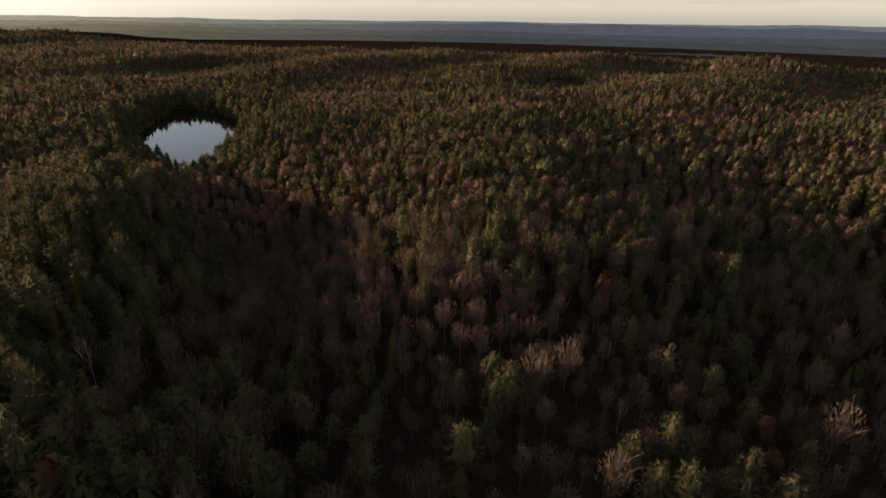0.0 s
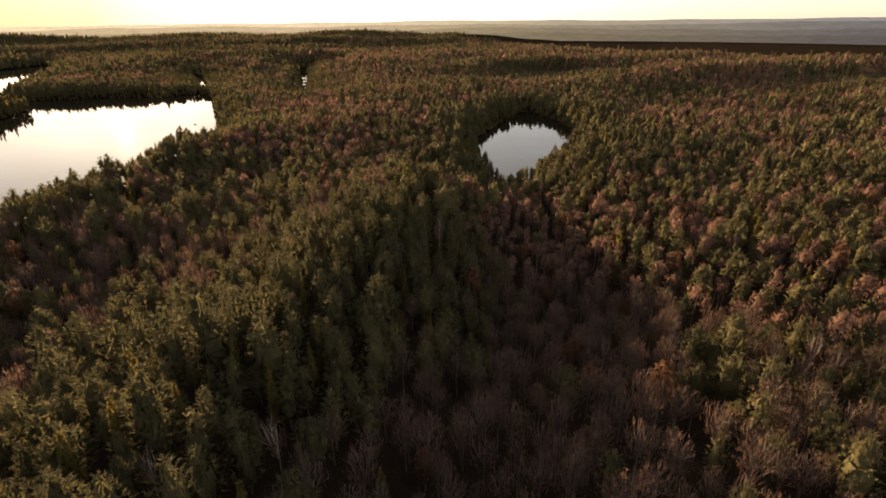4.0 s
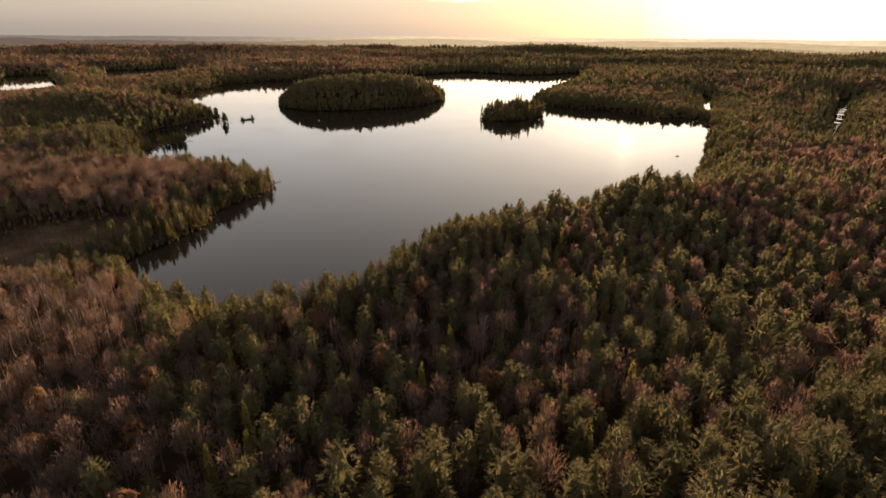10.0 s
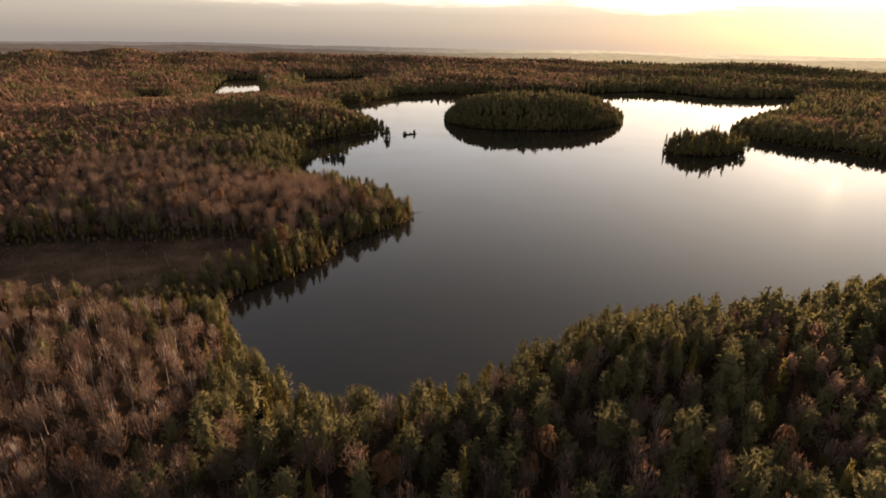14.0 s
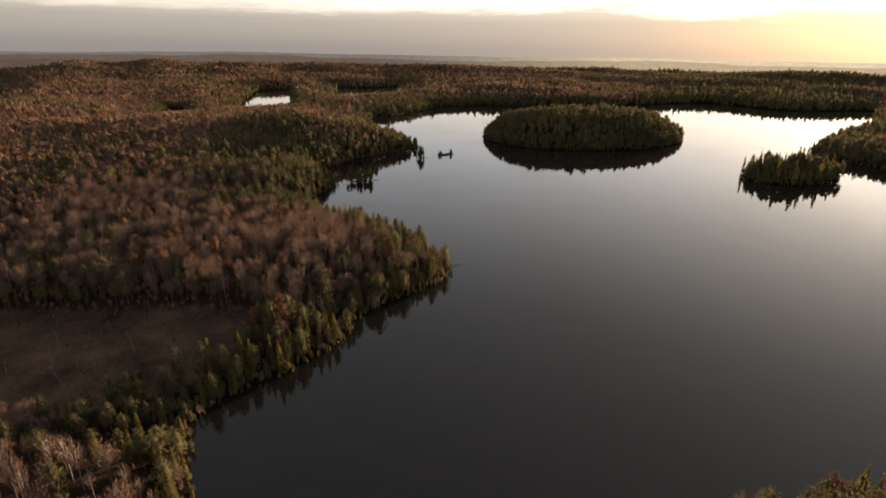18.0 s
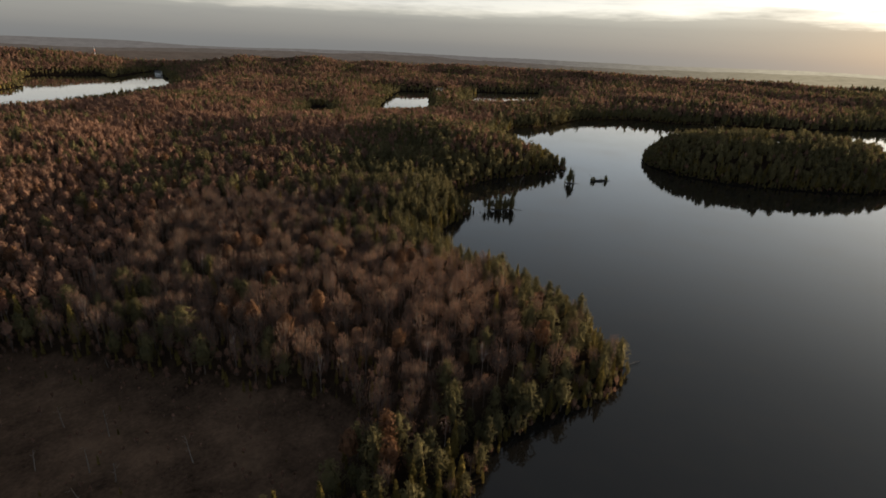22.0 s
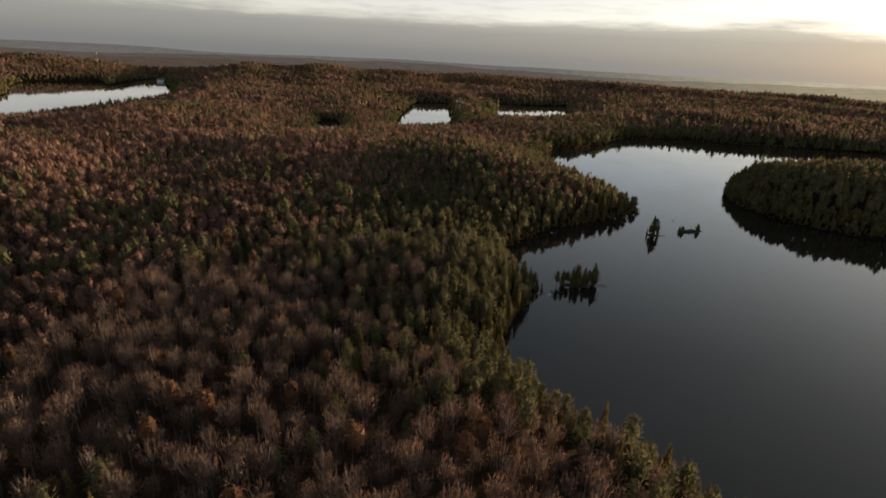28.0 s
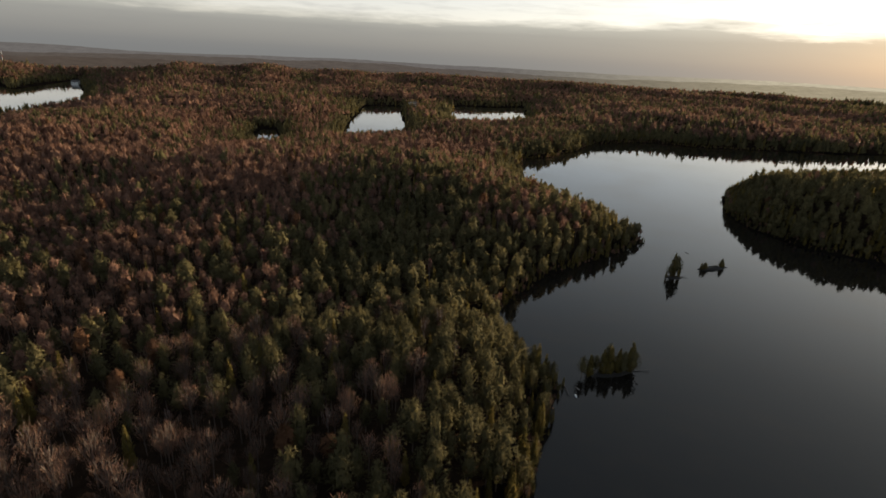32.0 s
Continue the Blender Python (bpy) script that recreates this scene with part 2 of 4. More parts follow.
def waves(x, y, size, seed):
    """Smooth plan noise from a few crossed sines, about -1 to 1."""
    r = np.random.RandomState(seed)
    v = np.zeros(len(x))
    for k in range(9):
        a, f = r.uniform(0, 2 * np.pi), 2 * np.pi / (size * r.uniform(0.6, 1.7))
        v += np.sin((x * np.cos(a) + y * np.sin(a)) * f + r.uniform(0, 6.28))
    return v / 4.0


def shore(x, y):
    """Distance from the nearest water, on land; negative in water. Shores are ragged by a metre or two."""
    d = np.full(len(x), 1e9)
    for w in WATERS:
        d = np.minimum(d, -outline(w, x, y))
    for w in ISLANDS:
        d = np.maximum(d, outline(w, x, y))
    return d + 1.5 * waves(x, y, 34.0, 5)


def along(x, y, a, b):
    """Distance from the stretch a to b."""
    d = np.subtract(b, a)
    t = np.clip(((x - a[0]) * d[0] + (y - a[1]) * d[1]) / (d ** 2).sum(), 0, 1)
    return np.hypot(x - a[0] - t * d[0], y - a[1] - t * d[1])


def land(x, y, d=None):
    """Height of the ground."""
    d = shore(x, y) if d is None else d
    dry = np.maximum(d, 0)
    h = 0.12 + np.minimum(dry * 0.05, 0.6) + np.clip((dry - 8) * 0.16, 0, 2.4) + 7.0 * (1 - np.exp(-dry / 130))
    h += (2.4 * waves(x, y, 150, 1) + 4.0 * waves(x, y, 420, 2)) * np.clip((dry - 15) / 160, 0, 1) + 5.5 * waves(x, y, 340, 7) * np.clip((dry - 70) / 250, 0, 1)
    hollow = np.minimum(along(x, y, (-38, 100), (-75, 190)), along(x, y, (-75, 190), (-125, 275)))
    h -= 7.0 * np.exp(-(hollow / 26) ** 2)
    h += 13.0 * np.exp(-(along(x, y, (-78, 55), (-140, 210)) / 32) ** 2)
    bank = np.minimum(along(x, y, (-238, 55), (-300, 135)), along(x, y, (-300, 135), (-355, 240)))
    h += 9.0 * np.exp(-(bank / 48) ** 2) * (1 - np.exp(-dry / 11))
    h += 6.0 * np.exp(-(along(x, y, (25, 150), (60, 500)) / 60) ** 2)
    for isle, rise in ((BIG_ISLAND, 19.0), (SMALL_ISLAND, 7.0)):
        h += rise * (1 - np.exp(-np.maximum(outline(isle, x, y), 0) / 34))
    h += 13.0 * np.exp(-(along(x, y, (-655, -205), (-745, -320)) / 58) ** 2) * np.clip(dry / 35, 0, 1)
    h += 5.0 * np.exp(-(along(x, y, (-480, -165), (-512, -168)) / 26) ** 2) * np.clip(dry / 14, 0, 1)
    r = np.hypot(x + 250, y)
    north = np.clip((y - 500) / 300, 0, 1) * np.clip((x + 1400) / 800, 0, 1)
    h += (6 * waves(x, y, 1500, 3) + 4 * waves(x, y, 600, 4)) * np.clip((r - 1100) / 1500, 0, 1)
    h += (1 - north) * (24 * np.clip((r - 1250) / 800, 0, 1) ** 1.4 * np.clip(dry / 260, 0, 1) - 40 * np.clip((r - 2060) / 90, 0, 1)) - 24 * north * np.clip((r - 1180) / 180, 0, 1)
    m = outline(MARSH, x, y)
    wet = np.clip(m / 8 + 0.5, 0, 1)
    h = h * (1 - wet) + 0.45 * wet
    h = np.maximum(h, 0.3)
    return np.where(d < 0, np.maximum(-2.5, d * 0.12), h)


def sheet(name, verts, faces, mat, smooth=False):
    me = bpy.data.meshes.new(name)
    me.from_pydata(verts, [], faces)
    me.materials.append(mat)
    if smooth:
        me.shade_smooth()
    return new(name, me)


# ground: one sheet, fine round the lake and coarse towards the horizon
u = np.linspace(-1, 1, 361)
warp = 680 * u + 4520 * np.sign(u) * np.abs(u) ** 7
gx, gy = np.meshgrid(warp - 320, warp + 40, indexing="ij")
gx, gy = gx.ravel(), gy.ravel()
gd = shore(gx, gy)
gz = land(gx, gy, gd)
n = len(u)
idx = np.arange(n * n).reshape(n, n)
quads = np.stack([idx[:-1, :-1], idx[1:, :-1], idx[1:, 1:], idx[:-1, 1:]], -1).reshape(-1, 4)
ground = sheet("ground", np.stack([gx, gy, gz], 1).tolist(), quads.tolist(), LITTER, True)
tagged(ground, "dark forest floor of leaf litter under the trees", "ground", kind="structure")
mask = ground.data.attributes.new("sedge", "FLOAT", "POINT")
mask.data.foreach_set("value", np.clip(outline(MARSH, gx, gy) / 10 + 0.5, 0, 1).astype(np.float32))

mask = ground.data.attributes.new("mud", "FLOAT", "POINT")
mask.data.foreach_set("value", np.clip(2.2 - np.abs(gd) / 6, 0, 1).astype(np.float32))


def water(name, poly, label, level=0.0):
    p = np.array(poly, float)
    lo, hi = p.min(0) - 12, p.max(0) + 12
    ob = sheet(name, [(lo[0], lo[1], level), (hi[0], lo[1], level), (hi[0], hi[1], level), (lo[0], hi[1], level)], [(0, 1, 2, 3)], WATER)
    return tagged(ob, label, "water", kind="structure")


water("lake", LAKE, "calm dark lake that mirrors the evening sky")
water("forest_pond", POND, "small still pond among pines", -0.020)
water("south_lake", SOUTH_LAKE, "pale distant lake beyond the woods", -0.040)
water("west_pond", WEST_POND, "small bright pond in the woods", -0.060)
water("bog_pool", BOG_POOL, "sliver of open water in the woods", -0.080)
water("far_pool", FAR_POOL, "far winding pool among trees", -0.100)
water("north_pool", NORTH_POOL, "small bright pool behind the wooded point", -0.120)
water("north_pool_far", NORTH_POOL_B, "small bright pool in the far woods", -0.140)

# the country past the last woods: a plain glowing backdrop of hills round the rim of the land, its haze painted in
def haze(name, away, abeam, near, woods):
    """Distance with haze painted in as emission: brighter towards the sun, and browner over the western woods."""
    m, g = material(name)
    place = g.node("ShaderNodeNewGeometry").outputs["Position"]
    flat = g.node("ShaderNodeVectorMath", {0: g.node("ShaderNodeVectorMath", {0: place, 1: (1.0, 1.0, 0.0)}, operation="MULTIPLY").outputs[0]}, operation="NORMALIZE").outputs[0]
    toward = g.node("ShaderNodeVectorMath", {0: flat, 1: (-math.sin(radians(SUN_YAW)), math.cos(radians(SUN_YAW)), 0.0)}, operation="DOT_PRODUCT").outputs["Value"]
    # the sun's glow in the haze goes into the emission colour, by compass direction
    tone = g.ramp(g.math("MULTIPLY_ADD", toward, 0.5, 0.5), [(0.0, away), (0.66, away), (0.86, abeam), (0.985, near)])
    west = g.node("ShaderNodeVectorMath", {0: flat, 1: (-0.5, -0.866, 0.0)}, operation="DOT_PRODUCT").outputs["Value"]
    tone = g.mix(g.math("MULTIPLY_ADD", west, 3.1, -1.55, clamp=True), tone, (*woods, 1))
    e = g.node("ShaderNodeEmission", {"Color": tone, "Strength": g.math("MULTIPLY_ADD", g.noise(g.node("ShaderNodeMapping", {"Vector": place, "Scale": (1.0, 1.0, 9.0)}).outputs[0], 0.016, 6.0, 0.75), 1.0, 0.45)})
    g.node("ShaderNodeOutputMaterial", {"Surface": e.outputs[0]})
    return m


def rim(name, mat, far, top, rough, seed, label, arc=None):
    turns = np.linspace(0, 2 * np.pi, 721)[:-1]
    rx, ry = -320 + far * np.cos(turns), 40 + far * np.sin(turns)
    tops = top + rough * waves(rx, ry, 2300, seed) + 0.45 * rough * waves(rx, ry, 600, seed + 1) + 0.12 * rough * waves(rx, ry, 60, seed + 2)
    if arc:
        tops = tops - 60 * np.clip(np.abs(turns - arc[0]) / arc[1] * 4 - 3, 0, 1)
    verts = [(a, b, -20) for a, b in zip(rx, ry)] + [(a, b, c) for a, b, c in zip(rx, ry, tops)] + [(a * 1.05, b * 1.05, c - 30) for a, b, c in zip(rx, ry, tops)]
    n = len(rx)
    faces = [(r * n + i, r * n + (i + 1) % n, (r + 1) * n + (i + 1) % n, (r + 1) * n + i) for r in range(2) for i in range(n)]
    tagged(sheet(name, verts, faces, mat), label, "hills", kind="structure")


# aerial haze painted ring by ring: each farther one glows paler
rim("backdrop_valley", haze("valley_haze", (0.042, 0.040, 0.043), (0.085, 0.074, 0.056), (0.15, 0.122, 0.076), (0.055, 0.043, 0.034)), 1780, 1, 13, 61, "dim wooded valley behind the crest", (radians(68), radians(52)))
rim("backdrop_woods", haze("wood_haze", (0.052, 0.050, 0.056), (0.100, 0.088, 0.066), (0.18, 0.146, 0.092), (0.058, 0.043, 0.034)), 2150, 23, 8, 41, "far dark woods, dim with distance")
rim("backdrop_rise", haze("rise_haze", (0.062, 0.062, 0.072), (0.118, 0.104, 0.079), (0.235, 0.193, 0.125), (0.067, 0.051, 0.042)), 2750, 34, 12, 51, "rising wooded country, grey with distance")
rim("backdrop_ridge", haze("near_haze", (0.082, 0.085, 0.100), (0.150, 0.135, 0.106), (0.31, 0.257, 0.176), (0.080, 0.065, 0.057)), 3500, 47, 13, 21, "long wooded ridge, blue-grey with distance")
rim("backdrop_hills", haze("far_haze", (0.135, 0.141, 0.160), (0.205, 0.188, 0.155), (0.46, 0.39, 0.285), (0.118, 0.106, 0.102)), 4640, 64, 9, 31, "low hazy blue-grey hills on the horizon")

# ---- trees ----
UNSEEN = [(60, -20), (-100, 0), (-130, -12), (-155, -32), (-205, -78), (-245, -165), (-315, -355), (-445, -825), (-700, -1725), (-1400, -4200), (-1400, -5200), (5200, -5200), (5200, -20)]
PLAN_LINE = [(70, 95), (0, 40), (-60, 85), (-150, 85), (-250, 20), (-386, -110), (-440, -150)]


def rounded(verts, tris, share):
    """Turns the triangles of one crown outwards; gives normals that lean towards the crown's rounded form."""
    v = np.asarray(verts, float)
    lo, hi = v[:, 2].min(), v[:, 2].max()
    out = np.stack([v[:, 0], v[:, 1], (v[:, 2] - lo - 0.15 * (hi - lo)) * 0.45], 1)
    out /= np.linalg.norm(out, axis=1, keepdims=True) + 1e-6
    a, b, c = (v[tris[:, k]] for k in range(3))
    n = np.cross(b - a, c - a)
    n /= np.linalg.norm(n, axis=1, keepdims=True) + 1e-9
    away = (n * out[tris].mean(1)).sum(1) < 0
    tris = np.where(away[:, None], tris[:, [0, 2, 1]], tris)
    n = np.where(away[:, None], -n, n)
    face = np.zeros_like(v)
    for k in range(3):
        face[tris[:, k]] = n
    out = out * share + face * (1 - share)
    return tris, out / (np.linalg.norm(out, axis=1, keepdims=True) + 1e-9)


def mesh_of(name, verts, tris, mat, normals=None):
    """A mesh from arrays of corners and triangles."""
    me = bpy.data.meshes.new(name)
    nv, nt = len(verts), len(tris)
    me.vertices.add(nv)
    me.vertices.foreach_set("co", np.asarray(verts, np.float32).ravel())
    me.loops.add(nt * 3)
    me.loops.foreach_set("vertex_index", np.asarray(tris, np.int32).ravel())
    me.polygons.add(nt)
    me.polygons.foreach_set("loop_start", np.arange(0, nt * 3, 3, dtype=np.int32))
    me.materials.append(mat)
    me.update(calc_edges=True)
    if normals is not None:
        lean = me.attributes.new("custom_normal", "FLOAT_VECTOR", "POINT")
        lean.data.foreach_set("vector", np.asarray(normals, np.float32).ravel())
    return me


def unit(r, n):
    v = r.normal(size=(n, 3))
    return v / np.linalg.norm(v, axis=1, keepdims=True)


def slivers(r, base, tip, width, out=None, jitter=0.55):
    """Long thin triangles, wide at the base, turned to face about the way out where that is given."""
    d = tip - base
    face = unit(r, len(d)) if out is None else out / (np.linalg.norm(out, axis=1, keepdims=True) + 1e-9) + unit(r, len(d)) * jitter
    side = np.cross(d, face)
    side /= np.linalg.norm(side, axis=1, keepdims=True) + 1e-9
    w = np.asarray(width).reshape(-1, 1) * 0.5 if np.ndim(width) else width * 0.5
    return np.stack([base - side * w, base + side * w, tip], 1)


def loose(tri):
    """Corners and triangles of an array of separate triangles."""
    return tri.reshape(-1, 3), np.arange(len(tri) * 3).reshape(-1, 3)


def pole(points, radii, sides=5):
    """A tapered stem through points."""
    v, f = [], []
    for (x, y, z), q in zip(points, radii):
        for k in range(sides):
            a = 2 * math.pi * k / sides
            v.append((x + q * math.cos(a), y + q * math.sin(a), z))
    for i in range(len(points) - 1):
        for k in range(sides):
            a, b = i * sides + k, i * sides + (k + 1) % sides
            f += [(a, b, b + sides), (a, b + sides, a + sides)]
    return np.array(v), np.array(f)


def joined(pieces):
    v, f, at = [], [], 0
    for a, b in pieces:
        v.append(a)
        f.append(b + at)
        at += len(a)
    return np.concatenate(v), np.concatenate(f)


def on_crown(r, n, rings, swell=1.0, tier=0.16):
    """Places all over a crown of the given outline (radius and height, from below), with the way out at each."""
    q, z = np.array([p[0] for p in rings]), np.array([p[1] for p in rings])
    area = np.concatenate([[0], np.cumsum((q[:-1] + q[1:]) * np.hypot(np.diff(q), np.diff(z)))])
    pick = np.interp(r.uniform(0, area[-1], n), area, np.arange(len(q)))
    seg = np.minimum(pick.astype(int), len(q) - 2)
    a = r.uniform(0, 6.28, n)
    zz, qq = np.interp(pick, np.arange(len(q)), z), np.interp(pick, np.arange(len(q)), q) * swell
    qq = qq * (1 + tier * np.sin(a * 3 + zz * 2.1)) * r.uniform(0.68, 1.1, n)
    rise = np.clip(-(np.diff(q) / np.maximum(np.diff(z), 0.05))[seg], -0.4, 2.5)
    return np.stack([qq * np.cos(a), qq * np.sin(a), zz], 1), np.stack([np.cos(a), np.sin(a), rise], 1), a


def clumps(r, n, rings, size, jitter=0.75, tier=0.16):
    """Ragged little clumps that lie about along the surface of a crown, with gaps between them."""
    at, out, a = on_crown(r, n, rings, 1.0, tier)
    out = out / np.linalg.norm(out, axis=1, keepdims=True) + unit(r, n) * jitter
    u = np.cross(out, unit(r, n))
    u /= np.linalg.norm(u, axis=1, keepdims=True) + 1e-9
    v = np.cross(out / (np.linalg.norm(out, axis=1, keepdims=True) + 1e-9), u)
    tri = []
    for k in range(3):
        w = (size * r.uniform(0.45, 1.0, n))[:, None]
        th = 2.094 * k + r.uniform(-0.4, 0.4, n)[:, None]
        tri.append(at + w * (np.cos(th) * u + np.sin(th) * v))
    return loose(np.stack(tri, 1))


def hull(r, rings, sides, jitter=0.14, rag=0.25):
    """A lumpy crown of separate facets round a stem, each torn a little away from the next; the last ring is the tip."""
    v, f = [], []
    for i, (q, z) in enumerate(rings[:-1]):
        for k in range(sides):
            a = math.tau * (k + 0.5 * (i % 2) + r.uniform(-0.25, 0.25)) / sides
            p = q * (1 + jitter * r.normal())
            v.append((p * math.cos(a), p * math.sin(a), z + jitter * q * r.normal() * 0.8))
    for i in range(len(rings) - 2):
        for k in range(sides):
            m = (k + 1) % sides
            a, b, c, d = i * sides + k, i * sides + m, (i + 1) * sides + k, (i + 1) * sides + m
            f += [(a, b, c), (b, d, c)] if i % 2 == 0 else [(a, b, d), (a, d, c)]
    top, last = len(v), (len(rings) - 2) * sides
    v.append((r.normal() * 0.08, r.normal() * 0.08, rings[-1][1]))
    f += [(last + k, last + (k + 1) % sides, top) for k in range(sides)]
    tri = np.array(v)[np.array(f)]
    return loose(tri + r.normal(size=tri.shape) * rag)


def plumes(r, rings, levels, round_stem, tufts, long, width, lift=0.5):
    """Boughs in uneven whorls: at the end of each a small fan of upturned sprays."""
    q, z = np.array([p[0] for p in rings]), np.array([p[1] for p in rings])
    base, tip, out = [], [], []
    for level in np.linspace(0.06, 0.97, levels):
        zz = z[0] + (z[-1] - z[0]) * (level + r.uniform(-0.03, 0.03))
        rad = max(np.interp(zz, z, q), 0.12)
        boughs = max(3, int(round(round_stem * min(1.0, 0.45 + rad / q.max()))))
        turn = r.uniform(0, 6.28)
        for k in range(boughs):
            a = turn + math.tau * (k + r.uniform(-0.3, 0.3)) / boughs
            reach = rad * r.uniform(0.72, 1.12)
            end = np.array([math.cos(a) * reach, math.sin(a) * reach, zz])
            for _ in range(tufts):
                d = np.array([math.cos(a), math.sin(a), lift]) + r.normal(size=3) * 0.5
                d *= long * r.uniform(0.6, 1.2) * (0.55 + 0.45 * rad / q.max()) / np.linalg.norm(d)
                start = end * np.array([0.82, 0.82, 1.0]) + r.normal(size=3) * 0.12
                base.append(start - d * 0.25)
                tip.append(start + d * 0.75)
                out.append((math.cos(a) * 0.6, math.sin(a) * 0.6, 0.8))
    return loose(slivers(r, np.array(base), np.array(tip), width, np.array(out), 0.6))


def tiers(profile, w, h, inner):
    """Turns a crown's outline into rings that swell at each whorl and draw in between them."""
    return [(q * w * (inner if i % 2 else 1.0), z * h) for i, (q, z) in enumerate(profile)]


def pine_shape(seed, lod):
    """A white pine, 13 m: a full, tiered crown, its boughs in uneven whorls with feathery tips."""
    r = np.random.RandomState(seed)
    h, w = 12.2 * r.uniform(0.88, 1.12), 3.0 * r.uniform(0.82, 1.18)
    full = [(0.60, 0.26), (0.98, 0.38), (1.0, 0.52), (0.88, 0.68), (0.64, 0.82), (0.34, 0.94), (0.0, 1.0)]
    shape = [(q * w, z * h) for q, z in full]
    if lod == 0:
        crown = joined([hull(r, tiers(full, w * 0.50, h * 0.96, 0.8), 6, 0.18, 0.16), plumes(r, shape, 9, 7, 5, 1.2, 0.20, 0.30), plumes(r, shape, 5, 5, 2, 0.9, 0.16, 1.1)])
    elif lod == 1:
        crown = joined([hull(r, tiers(full, w * 0.66, h * 0.96, 0.8)[1:], 5, 0.2, 0.3), plumes(r, shape, 6, 6, 2, 1.35, 0.48, 0.35)])
    elif lod == 2:
        crown = joined([hull(r, [(0.55 * w, 0.10 * h), (0.72 * w, 0.46 * h), (0, 0.95 * h)], 4, 0.2, 0.35), clumps(r, 16, shape, 1.15, 0.7, 0.2)])
    else:
        crown = joined([hull(r, [(0.9 * w, 0.16 * h), (0, h)], 4, 0.15, 0.4), clumps(r, 4, shape[1:], 1.7, 0.7, 0.2)])
    return crown, pole([(0, 0, -1), (0.1, 0, h * 0.4), (0, 0, h * 0.8)], (0.2, 0.15, 0.05), 5 if lod == 0 else 3)


def cedar_shape(seed, lod):
    """A narrow cedar or spruce, 12 m: a dense cone of foliage down to the ground."""
    r = np.random.RandomState(seed)
    h, w = 12.0 * r.uniform(0.88, 1.12), 1.7 * r.uniform(0.85, 1.15)
    full = [(0.75, 0.02), (1.0, 0.14), (0.96, 0.28), (0.80, 0.44), (0.62, 0.60), (0.42, 0.76), (0.20, 0.90), (0.0, 1.0)]
    shape = [(q * w, z * h) for q, z in full]
    if lod == 0:
        crown = joined([hull(r, tiers(full, w * 0.74, h * 0.98, 0.84), 6, 0.14, 0.15), plumes(r, shape, 12, 5, 4, 0.85, 0.22, 0.8)])
    elif lod == 1:
        crown = joined([hull(r, tiers(full, w * 0.78, h * 0.97, 0.84)[1:], 4, 0.16, 0.22), plumes(r, shape, 7, 4, 1, 1.0, 0.42, 0.8)])
    elif lod == 2:
        crown = joined([hull(r, [(0.8 * w, 0.03 * h), (0.7 * w, 0.45 * h), (0, 0.96 * h)], 4, 0.18, 0.25), clumps(r, 10, shape, 0.9, 0.7, 0.15)])
    else:
        crown = joined([hull(r, [(1.0 * w, 0.05 * h), (0, h)], 4, 0.15, 0.3), clumps(r, 3, shape, 1.3, 0.7, 0.15)])
    return crown, pole([(0, 0, -1), (0, 0, h * 0.7)], (0.18, 0.05), 5 if lod == 0 else 3)


def broom(r, n, rings, fork, long, width, fill=0.5):
    """Fine twigs that fan up and out from the fork of a bare tree, through the outer part of its head."""
    at, face, a = on_crown(r, n, rings, 1.0, 0.1)
    at = np.array([0, 0, fork]) + (at - np.array([0, 0, fork])) * r.uniform(fill, 1.0, n)[:, None]
    d = at - np.array([0, 0, fork * 0.8])
    d = d / np.linalg.norm(d, axis=1, keepdims=True) + r.normal(size=(n, 3)) * 0.30 + np.array([0, 0, 0.25])
    d = d / np.linalg.norm(d, axis=1, keepdims=True) * (long * r.uniform(0.6, 1.3, n))[:, None]
    return loose(slivers(r, at - d * 0.6, at + d * 0.4, width, face, 0.6))


